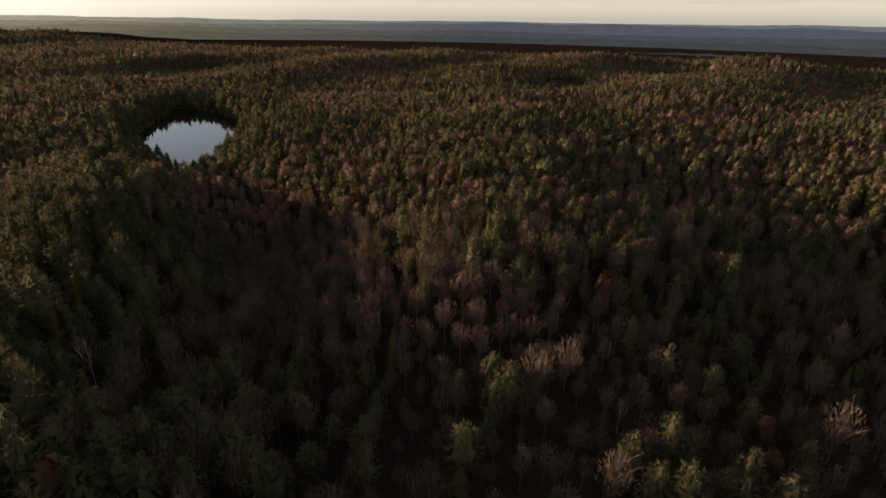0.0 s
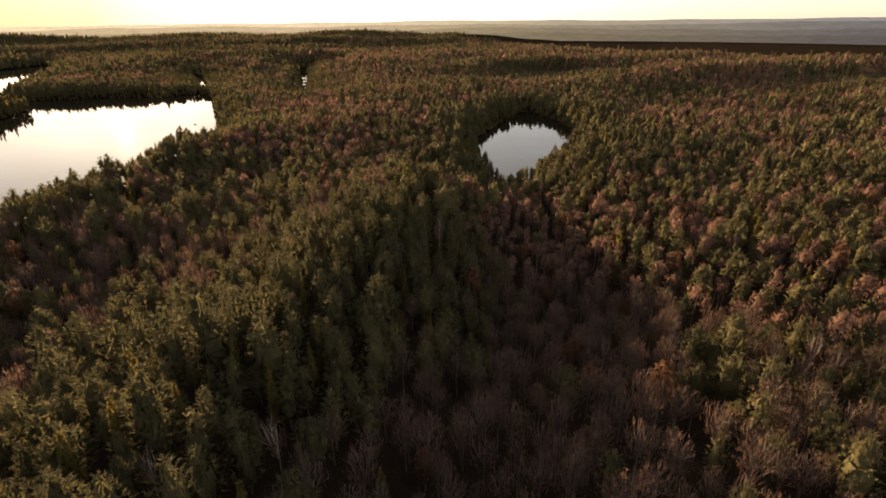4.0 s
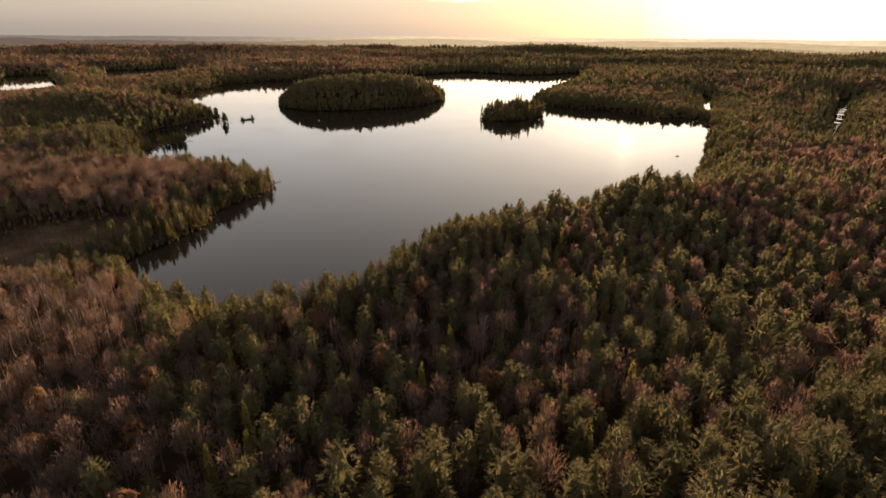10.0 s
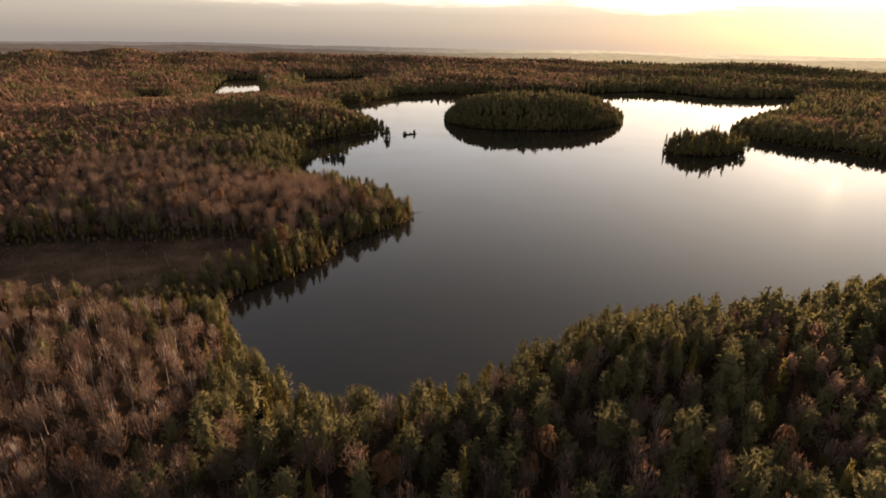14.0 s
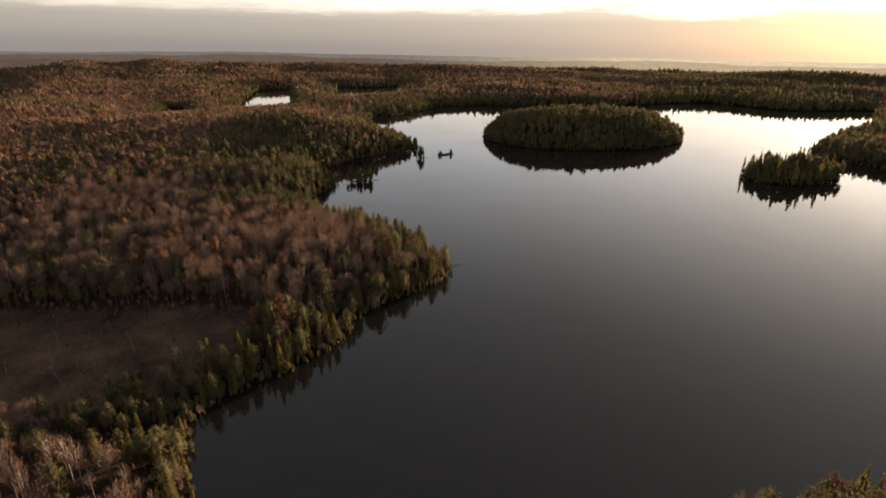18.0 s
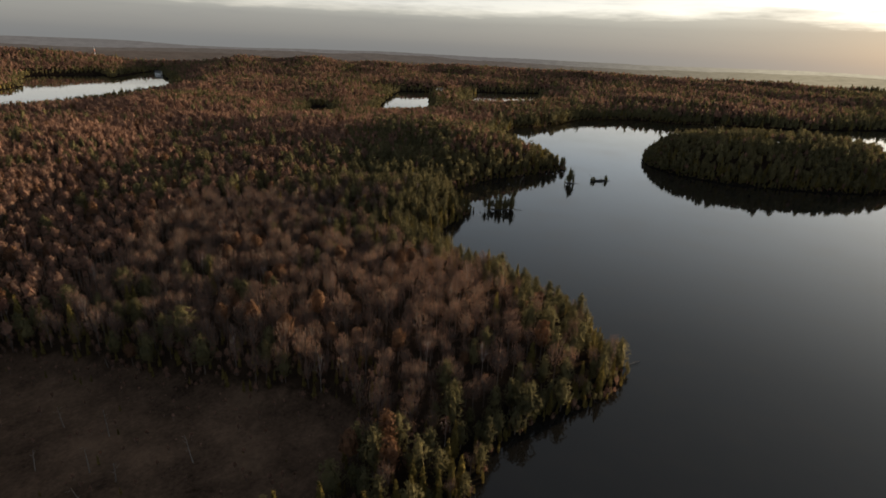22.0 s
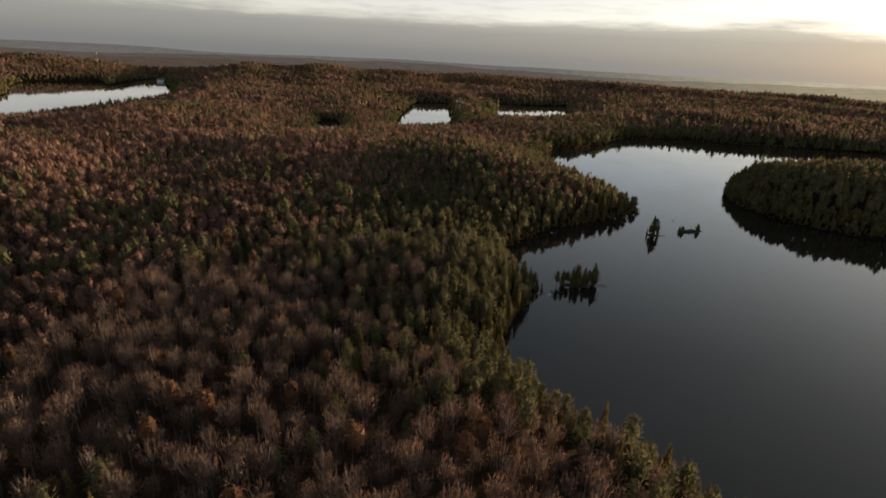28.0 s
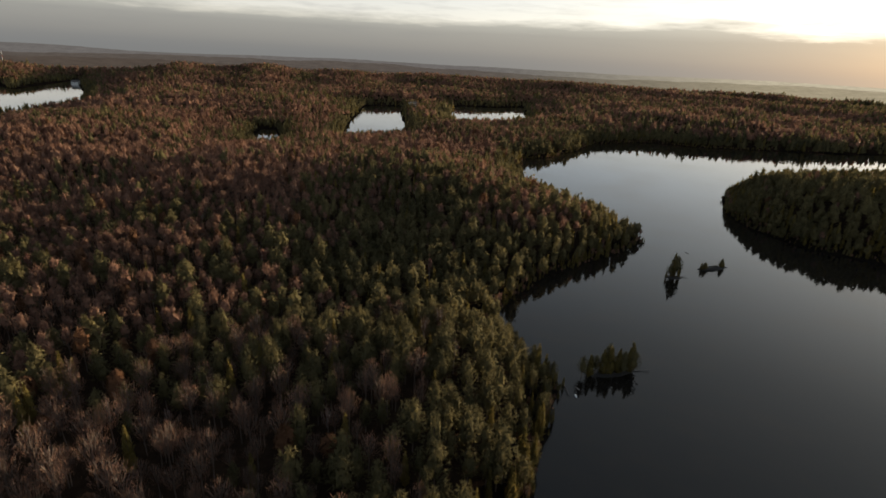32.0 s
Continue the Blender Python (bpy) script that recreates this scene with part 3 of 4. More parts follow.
def bare_shape(seed, lod, tall=11.4, wide=3.2, slim=False):
    """A leafless maple or birch: a stem that forks like a broom into limbs, and a rounded head of fine twigs."""
    r = np.random.RandomState(seed)
    h, w = tall * r.uniform(0.88, 1.12), wide * r.uniform(0.82, 1.18)
    full = [(0.42, 0.46), (0.84, 0.58), (1.0, 0.71), (0.88, 0.84), (0.54, 0.95), (0.0, 1.0)]
    shape = [(q * w, z * h) for q, z in full]
    fork = h * r.uniform(0.30, 0.40)
    pieces = [pole([(0, 0, -1), (r.normal() * 0.12, r.normal() * 0.12, fork), (r.normal() * 0.3, r.normal() * 0.3, h * 0.8)], (0.17, 0.13, 0.03) if not slim else (0.10, 0.08, 0.03), 5 if lod == 0 else 3)]
    limbs = (15 if lod == 0 else 6 if lod == 1 else 0) // (2 if slim else 1)
    for i in range(limbs):
        a = math.tau * (i + r.uniform(-0.4, 0.4)) / limbs * 2.4
        q = math.sqrt((i + 0.6) / limbs)
        end = np.array([math.cos(a) * w * q * 0.92, math.sin(a) * w * q * 0.92, h * (0.97 - 0.24 * q * q)])
        root = np.array([0, 0, fork + h * 0.2 * (1 - q) * r.uniform(0.3, 1)])
        bend = root + (end - root) * 0.5 + np.array([math.cos(a), math.sin(a), 0]) * 0.25 * q
        wide_limb = 0.15 if lod == 0 else 0.24
        pieces.append(loose(slivers(r, np.stack([root, bend - (end - root) * 0.12]), np.stack([end - (end - root) * 0.25, end]), np.array([wide_limb, wide_limb * 0.7]))))
        if lod == 0:
            side = root + (end - root) * r.uniform(0.35, 0.8, 4)[:, None]
            pieces.append(loose(slivers(r, side, side + (end - root) * 0.28 + r.normal(size=(4, 3)) * 0.6 + np.array([0, 0, 0.35]), 0.10)))
    if lod == 0:
        crown = joined([broom(r, 120 if slim else 210, shape, fork, 1.25, 0.085, 0.55), broom(r, 60, shape, fork, 0.9, 0.10, 0.85)])
    elif lod == 1:
        crown = joined([hull(r, [(q * 0.42, z - 0.12 * h) for q, z in shape[2:]], 4, 0.2, 0.25), broom(r, 76, shape, fork, 1.5, 0.17, 0.65)])
    elif lod == 2:
        crown = joined([hull(r, [(0.40 * w, 0.26 * h), (0.52 * w, 0.62 * h), (0, 0.88 * h)], 4, 0.2, 0.3), broom(r, 24, shape, fork, 1.8, 0.45, 0.8)])
    else:
        crown = joined([hull(r, [(0.9 * w, 0.5 * h), (0, 0.98 * h)], 5, 0.15, 0.5), clumps(r, 3, shape[1:], 1.5, 0.9, 0.2)])
    return crown, joined(pieces)


def birch_shape(seed, lod):
    return bare_shape(seed + 900, lod, 13.0, 1.8, True)


def oak_shape(seed, lod):
    """An oak that keeps its rusty leaves: leaf clumps on a rounded crown."""
    r = np.random.RandomState(seed)
    h, w = 11.5 * r.uniform(0.9, 1.1), 2.6 * r.uniform(0.85, 1.15)
    full = [(0.5, 0.40), (0.95, 0.54), (1.0, 0.70), (0.8, 0.85), (0.45, 0.95), (0.0, 1.0)]
    shape = [(q * w, z * h) for q, z in full]
    if lod == 0:
        crown = joined([hull(r, [(q * 0.8, z) for q, z in shape], 7, 0.18), clumps(r, 190, shape, 0.42, 0.9, 0.22)])
    elif lod == 1:
        crown = joined([hull(r, [(q * 0.7, z) for q, z in shape[1:]], 5, 0.2, 0.3), clumps(r, 44, shape, 0.6, 0.9, 0.22)])
    elif lod == 2:
        crown = joined([hull(r, [(0.5 * w, 0.26 * h), (0.75 * w, 0.66 * h), (0, 0.95 * h)], 4, 0.2, 0.3), clumps(r, 14, shape, 1.0, 0.9, 0.2)])
    else:
        crown = joined([hull(r, [(0.9 * w, 0.5 * h), (0, 0.98 * h)], 5, 0.15, 0.5), clumps(r, 3, shape[1:], 1.5, 0.9, 0.2)])
    return crown, pole([(0, 0, -1), (0.1, 0.1, h * 0.45), (0, 0, h * 0.75)], (0.22, 0.15, 0.05), 5 if lod == 0 else 3)


KINDS = {
    "pine_tree": (pine_shape, PINE, BARK, "olive-green white pine with uneven whorled boughs", "pine"),
    "cedar_tree": (cedar_shape, CEDAR, BARK, "narrow yellow-green cedar in the dense woods", "cedar"),
    "maple_tree": (bare_shape, TWIGS, BARK, "leafless maple with a rounded brown haze of twigs", "tree"),
    "birch_tree": (birch_shape, BIRCH_TWIGS, BIRCH_BARK, "leafless white-stemmed birch with fine reddish twigs", "birch"),
    "oak_tree": (oak_shape, RUST, BARK, "oak with rust-brown withered leaves still on it", "oak"),
}
NAMES = list(KINDS)
VARIANTS = 6
SHARE = (0.5, 0.5, 0.5, 0.6)


def grid(spacing, lo, hi, seed):
    r = np.random.RandomState(seed)
    x, y = np.meshgrid(np.arange(lo[0], hi[0], spacing), np.arange(lo[1], hi[1], spacing))
    x, y = x.ravel(), y.ravel()
    return x + r.uniform(-0.46, 0.46, len(x)) * spacing, y + r.uniform(-0.46, 0.46, len(y)) * spacing


def from_line(x, y):
    d = np.full(len(x), 1e9)
    for a, b in zip(PLAN_LINE, PLAN_LINE[1:]):
        d = np.minimum(d, along(x, y, a, b))
    return d


def wooded(x, y, near, far):
    """Keeps the places on dry land, in the ring, in the open country that is overlooked."""
    d = from_line(x, y)
    yaw = np.degrees(np.arctan2(-x, y + 10))
    keep = (d >= near) & (d < far) & (yaw > -50) & (yaw < 156)
    x, y = x[keep], y[keep]
    s = shore(x, y)
    keep = (s > 0.5) & ~((np.hypot(x + 250, y) > 1330 + 750 * np.clip((-x - 400) / 900, 0, 1)) & (y > 700)) & (outline(MARSH, x, y) < 0) & (outline(UNSEEN, x, y) < 0)
    return x[keep], y[keep], s[keep]


def choose(x, y, s, seed):
    """The kind of tree for each place: evergreens on shores, isles and in stands, bare hardwoods between."""
    r = np.random.RandomState(seed)
    ever = 0.13 + 0.28 * waves(x, y, 110, 11) + 0.20 * waves(x, y, 290, 13) + 0.12 * waves(x, y, 45, 12) + 0.80 * np.exp(-s / 19) + 0.45 * np.exp(-(s / 24) ** 4) + 0.48 * np.clip((y - 60) / 160, 0, 1) + 0.22 * np.exp(-(along(x, y, (-100, 95), (-300, 160)) / 60) ** 2)
    ever -= 0.22 * np.exp(-(np.hypot(x + 400, y + 75) / 75) ** 2) + 0.12 * np.exp(-(np.hypot(x + 420, y + 190) / 70) ** 2)
    ever += 0.75 * np.exp(-(np.hypot(x + 520, y + 180) / 55) ** 2) + 0.55 * np.exp(-(along(x, y, (-600, -215), (-760, -330)) / 60) ** 2) + 0.22 * np.exp(-(along(x, y, (-430, -190), (-560, -330)) / 50) ** 2)
    ever -= 0.6 * np.exp(-(np.minimum(along(x, y, (-38, 100), (-75, 190)), along(x, y, (-75, 190), (-120, 250))) / 26) ** 2)
    ever += 0.5 * np.exp(-(along(x, y, (-25, 75), (-95, 80)) / 22) ** 2)
    ever += 0.5 * np.exp(-(along(x, y, (-78, 60), (-140, 230)) / 30) ** 2)
    ever += 0.30 * np.clip((-x - 850) / 200, 0, 1)
    for isle in ISLANDS:
        ever = np.where(outline(isle, x, y) > 0, 0.92, ever)
    ever = np.where(outline(BIRCH_STAND, x, y) > 0, np.minimum(ever, 0.16), ever)
    kind = np.where(r.uniform(size=len(x)) < ever, 0, 2)
    cedar = r.uniform(size=len(x)) < np.where(s < 16, np.where(x < -560, 0.25, 0.30), 0.12)
    kind = np.where((kind == 0) & cedar, 1, kind)
    u = r.uniform(size=len(x))
    kind = np.where((kind == 2) & (u < 0.055), 4, kind)
    birch = (outline(BIRCH_STAND, x, y) > 0) & (u < 0.36) | (u > 0.982)
    kind = np.where((kind != 1) & birch, 3, kind)
    scale = r.uniform(0.70, 1.22, len(x)) * np.where(s < 10, 0.88, 1.0)
    scale = scale * (1 - 0.34 * np.exp(-(along(x, y, (10, 66), (80, 88)) / 36) ** 4))
    scale = scale * (1 - 0.40 * np.exp(-(along(x, y, (-232, -95), (-272, -44)) / 13) ** 2))
    tall = (kind == 0) & (r.uniform(size=len(x)) < 0.08)
    scale = np.where(tall, scale * 1.25, scale)
    low = np.full(len(x), 1e9)
    for w in (SOUTH_LAKE, WEST_POND, FAR_POOL, BOG_POOL, NORTH_POOL, NORTH_POOL_B):
        low = np.minimum(low, -outline(w, x, y))
    scale = np.where(low < 70, scale * 0.72, scale)
    return kind, scale, r.uniform(0, 6.28, len(x)), r.randint(0, VARIANTS, len(x))


def plant(label, lod, x, y, z, kind, scale, turn, variant):
    """Joins many trees of each kind into one crown mesh and one stem mesh."""
    total = 0
    for k, name in enumerate(NAMES):
        shape, leaf, bark, words, cat = KINDS[name]
        crowns, stems, leans = [], [], []
        for v in range(VARIANTS):
            m = (kind == k) & (variant == v)
            if not m.any():
                continue
            c, t = shape(100 * k + v, lod)
            for (vv, ff), out in ((c, crowns), (t, stems)):
                if out is stems and (lod > 1 or lod == 1 and k < 2):
                    continue
                nn = np.zeros_like(vv)
                if out is crowns:
                    ff, nn = rounded(vv, ff, SHARE[lod])
                cs, sn, sc = np.cos(turn[m])[:, None], np.sin(turn[m])[:, None], scale[m][:, None]
                px = (vv[:, 0] * cs - vv[:, 1] * sn) * sc + x[m][:, None]
                py = (vv[:, 0] * sn + vv[:, 1] * cs) * sc + y[m][:, None]
                pz = vv[:, 2] * sc + z[m][:, None]
                P = np.stack([px, py, pz], -1).reshape(-1, 3)
                F = (ff[None] + (np.arange(m.sum()) * len(vv))[:, None, None]).reshape(-1, 3)
                N = np.stack([nn[:, 0] * cs - nn[:, 1] * sn, nn[:, 0] * sn + nn[:, 1] * cs, np.broadcast_to(nn[:, 2], px.shape)], -1).reshape(-1, 3)
                out.append((P, F))
                if out is crowns:
                    leans.append(N)
        if not crowns:
            continue
        plural = name.replace("_tree", "_wood")
        ob = new(plural + "_" + label, mesh_of(plural, *joined(crowns), leaf, np.concatenate(leans)))
        tagged(ob, label + " woodland: " + words, "woodland", kind="stuff")
        total += len(ob.data.polygons)
        if stems:
            st = new("stems", mesh_of("stems", *joined(stems), bark))
            st.parent = ob
            tagged(st, kind="stuff")
            total += len(st.data.polygons)
    print("planted", label, len(x), "trees", total, "triangles")


# the trees that the path passes nearest are things of their own
FOCUS = [(-10, 120), (-60, 110), (70, 130), (-130, 95), (-190, 70), (-215, 0), (-250, -25), (-300, -36), (-400, -20), (-430, -90), (-440, -150), (-480, -150), (-510, -155), (-390, -120)]
x, y = grid(5.0, (-760, -420), (260, 460), 21)
x, y, s = wooded(x, y, 0, 102)
kind, scale, turn, variant = choose(x, y, s, 22)
z = land(x, y, s)
reach = np.min([np.hypot(x - a, y - b) for a, b in FOCUS], axis=0)
single = np.zeros(len(x), bool)
for k, most in enumerate((300, 160, 300, 90, 60)):
    ids = np.where(kind == k)[0]
    single[ids[np.argsort(reach[ids])[:most]]] = True
made = {}
for i in np.where(single)[0]:
    name, v = NAMES[kind[i]], variant[i]
    shape, leaf, bark, words, cat = KINDS[name]
    spot = Matrix.LocRotScale((x[i], y[i], z[i]), Euler((0, 0, turn[i])), (scale[i],) * 3)
    if (name, v) not in made:
        crown, trunk = shape(100 * int(kind[i]) + int(v), 0)
        root = new(name)
        for part_name, data, mat in (("trunk", trunk, bark), ("crown", crown, leaf)):
            lean = None
            if part_name == "crown":
                turned, lean = rounded(*data, SHARE[0])
                data = data[0], turned
            ob = new(part_name, mesh_of(part_name, *data, mat, lean))
            ob.parent = root
        tagged(root, words, cat, "trees of the near woods")
        root.matrix_basis = spot
        made[name, v] = root
    else:
        old = made[name, v]
        keep_scale = old.matrix_basis.copy()
        old.matrix_basis = Matrix.Identity(4)
        copy_thing(old, spot)
        old.matrix_basis = keep_scale
rest = ~single
plant("near", 0, *(a[rest] for a in (x, y, z, kind, scale, turn, variant)))

for label, lod, spacing, near, far, lo, hi, grow in (
        ("middle", 1, 5.1, 102, 285, (-1000, -700), (500, 640), 1.0),
        ("far", 2, 5.6, 285, 800, (-1500, -1250), (1000, 1150), 1.0),
        ("distant", 3, 9.2, 800, 2080, (-2700, -2400), (2200, 2300), 1.3)):
    x, y = grid(spacing, lo, hi, 30 + lod + int(far))
    x, y, s = wooded(x, y, near, far)
    kind, scale, turn, variant = choose(x, y, s, 40 + int(far))
    z, scale = land(x, y, s), scale * min(grow, 1.6)
    edge = (s < 12) | (outline(BIG_ISLAND, x, y) > -3) | (outline(SMALL_ISLAND, x, y) > -3) if label == "far" else np.zeros(len(x), bool)
    plant(label, lod, *(a[~edge] for a in (x, y, z, kind, scale, turn, variant)))
    if edge.any():
        plant("lake_edge", 1, *(a[edge] for a in (x, y, z, kind, scale, turn, variant)))

# evergreens and brush crowd the waterline
x, y = grid(2.5, (-1300, -420), (0, 560), 61)
reach = from_line(x, y)
r = np.random.RandomState(62)
keep = (reach < 140) | (reach < 420) & (r.uniform(size=len(x)) < 0.5) | (reach < 900) & (r.uniform(size=len(x)) < 0.3)
x, y, reach = x[keep], y[keep], reach[keep]
d = shore(x, y)
keep = (d > -1.5) & (d < 3.6) & (outline(UNSEEN, x, y) < 0)
x, y, d, close = x[keep], y[keep], d[keep], reach[keep] < 140
kind = np.where(r.uniform(size=len(x)) < np.where(close, 0.5, 0.3), 1, np.where(r.uniform(size=len(x)) < 0.6, 0, 2))
scale, turn, variant = r.uniform(0.2, 0.72, len(x)) * np.where(d < 0.4, 0.55, 1.0), r.uniform(0, 6.28, len(x)), r.randint(0, VARIANTS, len(x))
z = np.maximum(land(x, y, d), -0.3)
plant("shoreline", 0, *(a[close] for a in (x, y, z, kind, scale, turn, variant)))
plant("far_shoreline", 1, *(a[~close] for a in (x, y, z, kind, scale, turn, variant)))

# low brush hides the foot of the trees along the lake
x, y = grid(2.1, (-1300, -420), (0, 560), 63)
reach = from_line(x, y)
r = np.random.RandomState(64)
keep = (reach < 300) | (reach < 820) & (r.uniform(size=len(x)) < 0.6)
x, y = x[keep], y[keep]
d = shore(x, y)
keep = (d > -0.8) & (d < 7) & (outline(UNSEEN, x, y) < 0) & (r.uniform(size=len(x)) < 0.75)
x, y, d = x[keep], y[keep], d[keep]
kind = np.where(r.uniform(size=len(x)) < 0.6, 1, 2)
plant("waterside_brush", 2, x, y, np.maximum(land(x, y, d), -0.2) - np.where(kind == 2, 1.6, 0.2), kind, r.uniform(0.16, 0.42, len(x)), r.uniform(0, 6.28, len(x)), r.randint(0, VARIANTS, len(x)))

# the same woods run on behind the start of the path
x, y = grid(7.0, (-330, -330), (330, 40), 65)
s = shore(x, y)
keep = (outline(UNSEEN, x, y) > -1) & (outline(MARSH, x, y) < 0) & (s > 1)
x, y, s = x[keep], y[keep], s[keep]
kind, scale, turn, variant = choose(x, y, s, 66)
plant("rear", 3, x, y, land(x, y, s), kind, scale, turn, variant)

# a dark understorey closes the edge of the woods round the marsh
x, y = grid(2.6, (-370, -230), (-215, -20), 67)
m, s = outline(MARSH, x, y), shore(x, y)
r = np.random.RandomState(68)
keep = (m > -16) & (m < 2) & (s > 1) & (r.uniform(size=len(x)) < 0.8)
x, y, s = x[keep], y[keep], s[keep]
kind = np.where(r.uniform(size=len(x)) < 0.45, 1, 2)
plant("marsh_edge", 1, x, y, land(x, y, s) - np.where(kind == 2, 1.6, 0.2), kind, r.uniform(0.25, 0.55, len(x)), r.uniform(0, 6.28, len(x)), r.randint(0, VARIANTS, len(x)))

# both islands are crowded with evergreens right down to the water
x, y = grid(3.9, (-990, -115), (-650, 260), 69)
s, a, b = shore(x, y), outline(BIG_ISLAND, x, y), outline(SMALL_ISLAND, x, y)
r = np.random.RandomState(70)
keep = (s > -0.6) & (((a > -4) & (a < 15)) | ((b > -4) & (r.uniform(size=len(x)) < 0.45)))
x, y, s, b = x[keep], y[keep], s[keep], b[keep]
kind = np.where(r.uniform(size=len(x)) < np.where(b > -5, 0.8, 0.4), 1, 0)
scale = np.where(b > -5, r.uniform(0.5, 1.0, len(x)) * np.where(r.uniform(size=len(x)) < 0.3, 1.9, 1.0), r.uniform(0.55, 1.2, len(x)) * np.where(s < 2.5, 0.7, 1.0))
plant("island", 1, x, y, np.maximum(land(x, y, s), -0.2) - np.where(kind == 0, 2.0, 0.3), kind, scale, r.uniform(0, 6.28, len(x)), r.randint(0, VARIANTS, len(x)))


# ---- trees and small things that can be told apart ----
def part(name, bm, mat, parent, label=""):
    """Links a bmesh as one mesh under a thing."""
    me = bpy.data.meshes.new(name)
    bm.to_mesh(me)
    bm.free()
    me.materials.append(mat)
    ob = new(name, me)
    ob.parent = parent
    return tagged(ob, label)


def tree_at(name, x, y, z=None, scale=1.0, turn=0.0, v=0, label="", group="", bushy=1.0):
    z = float(land(np.array([float(x)]), np.array([float(y)]))[0]) if z is None else z
    old = next(made[k] for k in sorted(made) if k[0] == name and k[1] >= v % VARIANTS or k == (name, 5) or k[0] == name and v % VARIANTS == 5)
    keep = old.matrix_basis.copy()
    old.matrix_basis = Matrix.Identity(4)
    ob = copy_thing(old, Matrix.LocRotScale((x, y, z), Euler((0, 0, turn)), (scale * bushy, scale * bushy, scale)))
    old.matrix_basis = keep
    return tagged(ob, label, group=group)


rr = random.Random(71)
# tall pines that stand out over the hill under the start of the path
HILL_PINES = [(47, 89), (54, 84), (67, 99), (10, 81), (10, 74), (13, 78), (20, 84), (4, 63), (33, 57), (36, 55), (44, 58), (48, 60), (55, 58), (31, 63), (41, 66), (38, 66), (51, 55), (43, 100), (66, 126), (66, 96)]
RIDGE_PINES = [(-57, 64), (-53, 64), (-54, 57), (-48, 58), (-46, 63), (-44, 69), (-42, 78), (-34, 74), (-40, 82), (-36, 62), (-31, 61), (-26, 57), (-35, 54), (-40, 53), (-24, 56), (-55, 52), (-48, 51), (-60, 57), (-45, 55), (-40, 59)]
SHORE_PINES = [(-257, -33), (-238, -6), (-230, 6), (-226, 15), (-205, 28), (-184, 14), (-192, 23), (-189, 18), (-260, -35), (-143, 166), (-142, 176), (-163, 129), (-154, 64), (-162, 43), (-181, 12), (-177, 20), (-165, 9), (-172, 81), (-164, 216)]
for spots, words, size in ((HILL_PINES, "tall sunlit white pine standing over bare hardwoods", 0.98), (RIDGE_PINES, "white pine on the ridge, only its top in the sun", 1.08), (SHORE_PINES, "golden-lit white pine above the reddish hardwoods", 1.0)):
    for a, b in spots:
        tree_at("pine_tree", a, b, None, size * rr.uniform(0.88, 1.15), rr.uniform(0, 6.28), rr.randrange(6), words, "landmark pines", 1.05)
for a, b in ((79, 100), (77, 87), (71, 72), (26, 57), (91, 101), (18, 81), (25, 85)):
    tree_at("maple_tree", a, b, None, rr.uniform(1.0, 1.2), rr.uniform(0, 6.28), rr.randrange(6), "pale sunlit leafless maple among dark pines", "", 1.1)
tree_at("pine_tree", -321.5, -124, None, 1.35, 0.4, 1, "solitary pale pine in the bare hardwoods behind the marsh", "", 1.4)
tree_at("pine_tree", -354, -23, None, 0.75, 1.4, 3, "small bright pine on the shore of the wooded point", "", 1.4)
for a, b in ((-313, -33), (-309, -34), (-317, -29), (-321, -27), (-316, -31), (-325, -26), (-305, -35), (-328, -25)):
    tree_at("cedar_tree", a, b, None, rr.uniform(0.75, 1.0), rr.uniform(0, 6.28), rr.randrange(6), "sunlit cedar leaning over the waterline by the marsh", "cedars on the marsh shore")


def boulder(name, x, y, long, wide, high, turn, label, seed):
    """A low lump of lake rock, sunk a little under the water."""
    r = random.Random(seed)
    root = new(name)
    root.matrix_basis = Matrix.LocRotScale((x, y, 0), Euler((0, 0, turn)), None)
    bm = bmesh.new()
    bmesh.ops.create_icosphere(bm, subdivisions=3, radius=1.0)
    for v in bm.verts:
        k = 1 + 0.28 * noise.noise(v.co * 2.1 + Vector((seed, 0, 0))) + 0.10 * noise.noise(v.co * 6 + Vector((0, seed, 0)))
        v.co = Vector((v.co.x * long * k, v.co.y * wide * k, v.co.z * high * k - 0.15 * high))
    part("rock", bm, ROCK, root)
    tagged(root, label, "islet")
    return root


